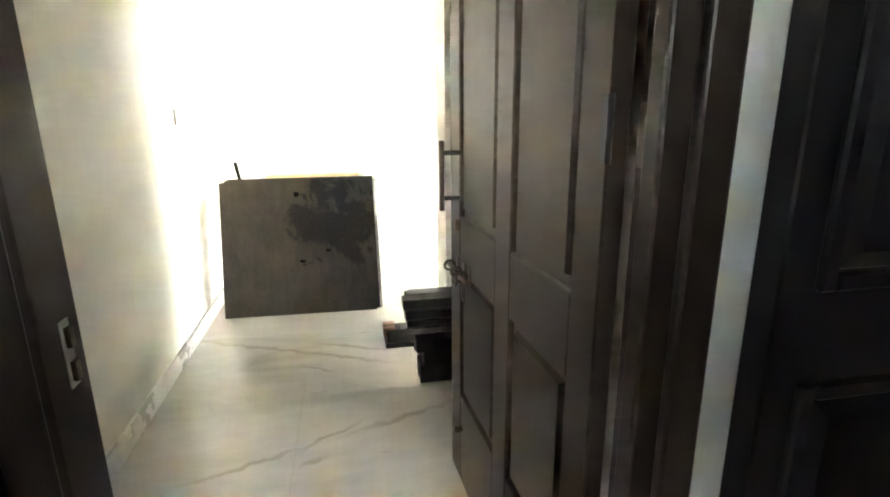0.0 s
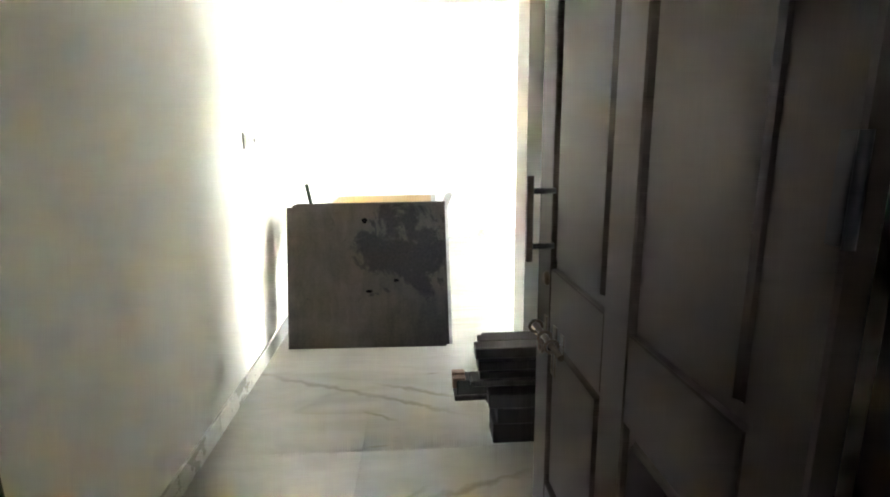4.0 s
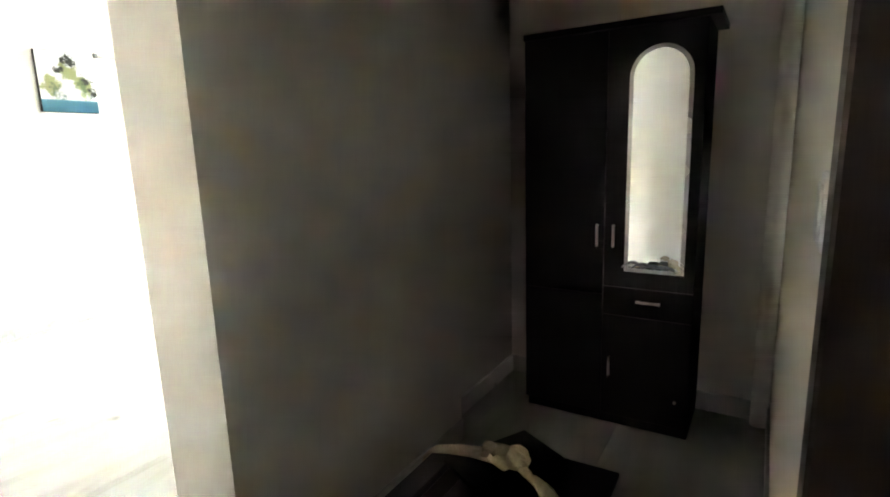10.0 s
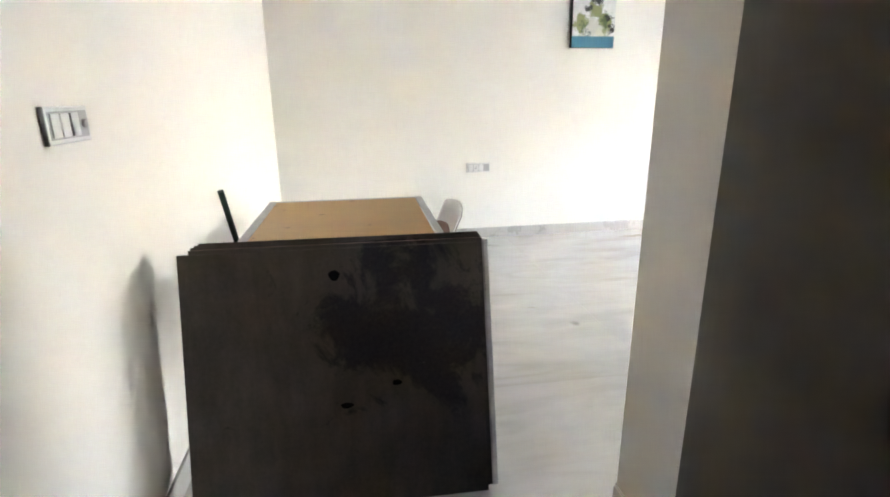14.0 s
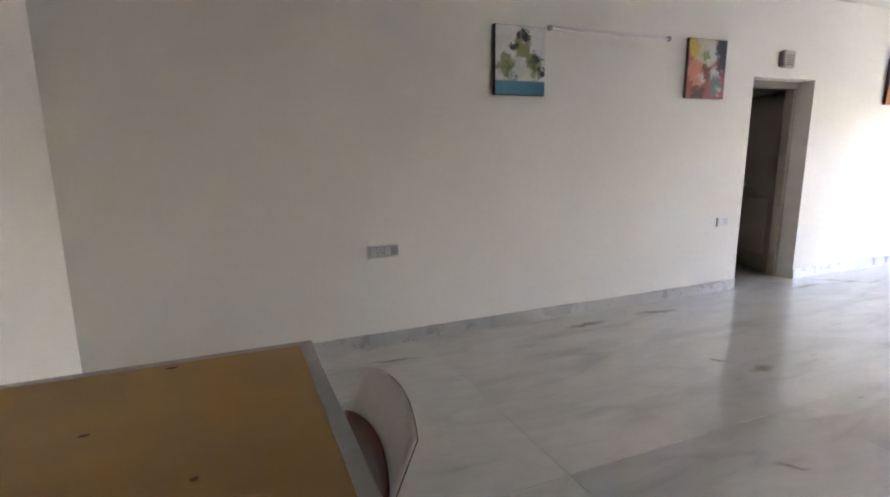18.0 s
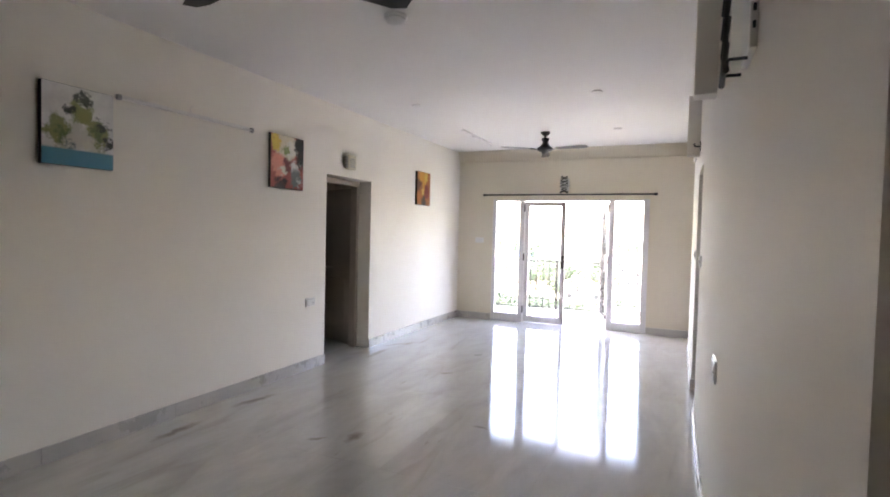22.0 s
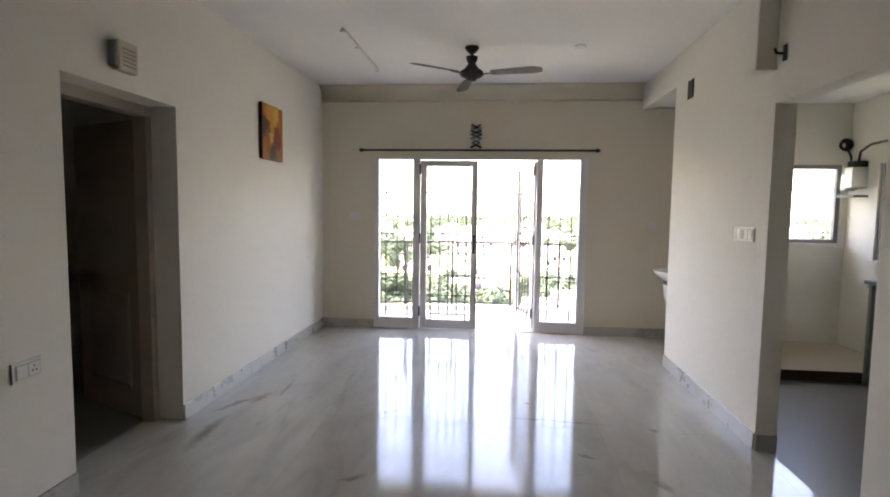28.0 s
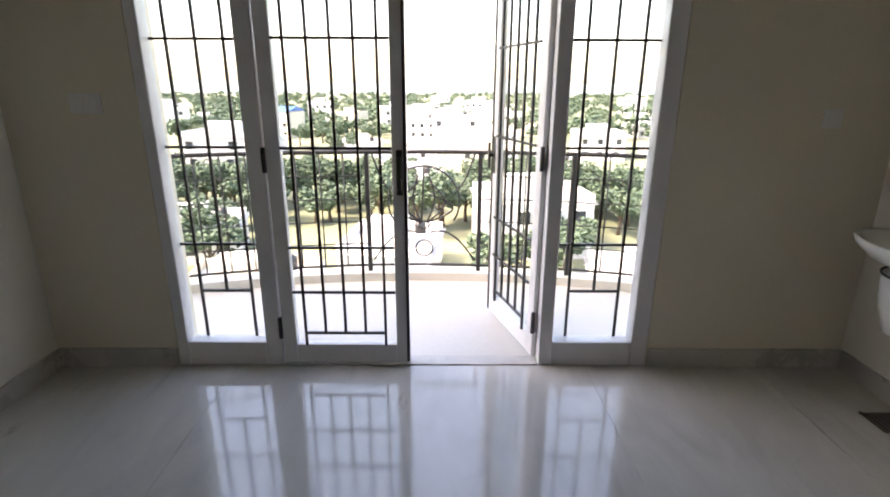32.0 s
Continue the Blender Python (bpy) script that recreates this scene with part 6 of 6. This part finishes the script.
def house(x, y, w, d, storeys, rz, mat, blue=False):
    h = 3.1 * min(storeys, 4)
    ob = thing("house", (x, y, GROUND), "flat-roofed rendered town house with dark windows" if not blue else "rendered house with a blue sheet roof", "house", "town houses")
    m = pose(x, y, GROUND, 0, 0, rz)

    def put(name, bm, material, parent=ob, label=""):
        bm.transform(m)
        return part(name, bm, material, parent, label)

    put("wall", cbox(-w / 2, w / 2, -d / 2, d / 2, 0, h), mat)
    roof = bmesh.new()
    if blue:
        rings(roof, [[(-w / 2 - 0.4, s, h + 0.002), (0, s, h + 1.6), (w / 2 + 0.4, s, h + 0.002)] for s in (-d / 2 - 0.4, d / 2 + 0.4)], True, True, False)
        put("roof", roof, BLUEROOF)
    else:
        box(roof, -w / 2 - 0.3, w / 2 + 0.3, -d / 2 - 0.3, d / 2 + 0.3, h + 0.002, h + 0.18)
        put("roof", roof, ROOFCOAT)
        par = bmesh.new()
        for q in ((-w / 2, w / 2, -d / 2, -d / 2 + 0.15), (-w / 2, w / 2, d / 2 - 0.15, d / 2), (-w / 2, -w / 2 + 0.15, -d / 2 + 0.15, d / 2 - 0.15), (w / 2 - 0.15, w / 2, -d / 2 + 0.15, d / 2 - 0.15)):
            box(par, *q, h + 0.182, h + 1.0)
        put("parapet", par, mat)
        put("stair_head", cbox(-w / 4, w / 10, -d / 6, d / 4, h + 0.182, h + 2.6), mat)
        tk = bmesh.new()
        lathe(tk, [(0.6, h + 0.182), (0.62, h + 1.2), (0.3, h + 1.45), (0.1, h + 1.47)], w / 3, -d / 4, 12)
        put("water_tank", tk, BLACKPLASTIC)
    for f in range(min(storeys, 4)):
        n = max(2, int(d / 3))
        for k in range(n):
            if HR.random() < 0.4:
                continue
            yy = -d / 2 + d * (k + 0.5) / n + HR.uniform(-0.4, 0.4)
            z0 = 3.1 * f + 1.0
            win_ = put("window", cbox(-w / 2 - 0.03, -w / 2 + 0.02, yy - 0.65, yy + 0.65, z0, z0 + 1.35), DARKPANE)
            sh = cbox(-w / 2 - 0.45, -w / 2, yy - 0.85, yy + 0.85, z0 + 1.5, z0 + 1.6)
            put("sunshade", sh, mat)


TR = random.Random(11)
spots = [(42, -3, 9, 11, 1, 4, 0, 0), (47, -19, 10, 9, 1, -8, 0, 0), (46, 13, 9, 10, 1, 10, 1, 0), (58, 3, 10, 9, 1, -6, 0, 0), (60, -32, 9, 8, 1, -8, 3, 0), (64, 26, 9, 10, 1, 12, 0, 0), (66, -12, 9, 12, 2, 5, 0, 0)]
while len(spots) < 46:
    x = 95 + 330 * TR.random() ** 1.2
    y = TR.uniform(-0.6, 0.6) * x
    w, d = TR.uniform(8, 13), TR.uniform(9, 18)
    if all(abs(x - q[0]) > (w + q[2]) * 0.6 + 2 or abs(y - q[1]) > (d + q[3]) * 0.6 + 2 for q in spots):
        spots.append((x, y, w, d, TR.choice((1, 1, 2, 3)) if x < 200 else TR.choice((1, 2, 3)), TR.uniform(-20, 20), TR.choice((0, 0, 0, 0, 1, 3)), 1 if TR.random() < 0.06 else 0))
for x, y, w, d, s, rz, mi, bl in spots:
    house(x, y, w, d, s, rz, RENDERS[mi], bool(bl))


def clumps(centres, size, rnd):
    """Many small ragged leaf clumps as one mesh."""
    vs, fs = [], []
    for cx, cy, cz in centres:
        s = size * rnd.uniform(0.6, 1.35)
        b = len(vs)
        for dx, dy, dz in ((1, 0, 0), (-1, 0, 0), (0, 1, 0), (0, -1, 0), (0, 0, 0.8), (0, 0, -0.8)):
            vs.append((cx + s * (dx + rnd.uniform(-0.45, 0.45)), cy + s * (dy + rnd.uniform(-0.45, 0.45)), cz + s * (dz + rnd.uniform(-0.4, 0.4))))
        for q in ((0, 2, 4), (2, 1, 4), (1, 3, 4), (3, 0, 4), (2, 0, 5), (1, 2, 5), (3, 1, 5), (0, 3, 5)):
            if rnd.random() < 0.85:
                fs.append(tuple(b + i for i in q))
    me = bpy.data.meshes.new("leaves")
    me.from_pydata(vs, [], fs)
    me.materials.append(LEAF)
    return me


def tree(h, spread, seed):
    rnd = random.Random(seed)
    t = thing("tree", (0, 0, 0), "broad leafy green tree among the houses", "tree", "trees in the town")
    part("trunk", tube(bmesh.new(), [(0, 0, 0), (0.15, 0.05, h * 0.25), (-0.1, 0.12, h * 0.5), (0.1, 0, h * 0.75)], [0.28, 0.22, 0.16, 0.07], 8), BARK, t)
    cs = []
    for k in range(6):
        a = 2.4 * k + rnd.uniform(-0.4, 0.4)
        r = spread * rnd.uniform(0.35, 0.75)
        tip = (r * math.cos(a), r * math.sin(a), h * rnd.uniform(0.55, 0.92))
        part("limb", tube(bmesh.new(), [(0, 0.05, h * (0.3 + 0.05 * k)), (tip[0] * 0.5, tip[1] * 0.5, tip[2] * 0.85), tip], [0.11, 0.07, 0.03], 6), BARK, t)
        lobe = spread * rnd.uniform(0.32, 0.55)
        for _ in range(110):
            v = Vector((rnd.gauss(0, 1), rnd.gauss(0, 1), rnd.gauss(0, 0.7))).normalized() * lobe * rnd.uniform(0.55, 1.0)
            cs.append((tip[0] + v.x, tip[1] + v.y, tip[2] + v.z * 0.8))
    ob = new("crown", clumps(cs, 0.28, rnd))
    ob.parent = t
    return t


kinds = [tree(6.0, 3.2, 3), tree(7.5, 3.6, 5), tree(4.5, 2.4, 8)]
for t, p in zip(kinds, ((52, -7, GROUND), (76, -2, GROUND), (37, -11, GROUND))):
    t.location = p


def clear(x, y, k=0.65):
    return all(abs(x - q[0]) > q[2] * k + 1.5 or abs(y - q[1]) > q[3] * k + 1.5 for q in spots)


for k in range(150):
    x = TR.choice((34 + 26 * TR.random(), 70 + 26 * TR.random(), 70 + 26 * TR.random(), 70 + 26 * TR.random(), 90 + 120 * TR.random()))
    y = TR.uniform(-0.62, 0.62) * x
    if clear(x, y):
        copy_thing(kinds[k % 3], pose(x, y, GROUND, 0, 0, TR.uniform(0, 360)))
far = []
for _ in range(1300):
    x = 190 + 760 * TR.random() ** 1.3
    y = TR.uniform(-0.72, 0.72) * x
    if not clear(x, y, 0.8):
        continue
    h, r = TR.uniform(4, 9), TR.uniform(2.5, 5)
    for _k in range(34):
        v = Vector((TR.gauss(0, 1), TR.gauss(0, 1), TR.gauss(0, 0.8))).normalized() * TR.uniform(0.5, 1.0)
        far.append((x + r * v.x, y + r * v.y, GROUND + h * 0.6 + h * 0.42 * v.z))
wood = new("distant_trees", clumps(far, 0.95, TR))
hills = bmesh.new()
rows_ = []
for k in range(121):
    y = -2600 + 5200 * k / 120
    h = 9 + 4 * math.sin(k * 0.37) + 3 * math.sin(k * 0.91 + 1) + 2 * math.sin(k * 2.3)
    rows_.append([(1150, y, GROUND), (1300, y, GROUND + 0.6 * (h - GROUND)), (1500, y, h), (1900, y, GROUND)])
rings(hills, rows_, False, False)
structure("backdrop_hills", hills, HILLS, "low wooded rise on the horizon with haze painted into its colour", "hills")
tagged(wood, "hazy band of distant green trees", "trees", kind="stuff")

# ---- polished marble floor, slab by slab ----
FL = slabs("floor", [(0, XB, YR, 0, -0.12, -0.0022), (0, 1.62, -6.36, YR, -0.12, -0.0022), (1.62, 3.7, -5.335, YR, -0.12, -0.0022), (KX2, XB, -4.18, YR, -0.12, -0.0022), (PD0, PD1, 0, 0.25, -0.12, -0.0022), (KX0, KX1, YR - 0.08, YR, -0.12, -0.0022), (XB, XB + 0.10, WY0, WY1, -0.12, -0.0022)], JOINT, "polished white marble floor with grey veins", "floor")


def lay(x0, x1, y0, y1, sx, sy, ox=0.0, oy=0.0):
    cuts = {}
    for lo, hi, s, o, ax in ((x0, x1, sx, ox, 0), (y0, y1, sy, oy, 1)):
        c = [lo]
        v = math.floor((lo - o) / s) * s + o
        while v < hi - 0.05:
            if v > lo + 0.05:
                c.append(v)
            v += s
        cuts[ax] = c + [hi]
    gap = 0.0007
    for a, b in zip(cuts[0], cuts[0][1:]):
        for c, d in zip(cuts[1], cuts[1][1:]):
            part("marble_slab", cbox(a + gap, b - gap, c + gap, d - gap, -0.0021, 0.0), MARBLE, FL)


lay(0.0, XB, YR, 0.0, 1.52, 0.93, 0.7, -0.02)
lay(0.0, 1.62, -6.36, YR, 1.52, 0.93, 0.7, -0.02)
lay(1.62, 3.70, -5.335, PY, 1.52, 0.93, 0.7, -0.02)
lay(KX2, XB, -4.18, YR, 1.52, 0.93, 0.7, -0.02)
lay(PD0, PD1, 0.0, 0.25, 1.52, 0.93, 0.7, -0.02)
lay(KX0, KX1, YR - 0.08, YR, 1.52, 0.93, 0.7, -0.02)
lay(XB, XB + 0.10, WY0, WY1, 1.52, 0.93, 0.7, -0.02)
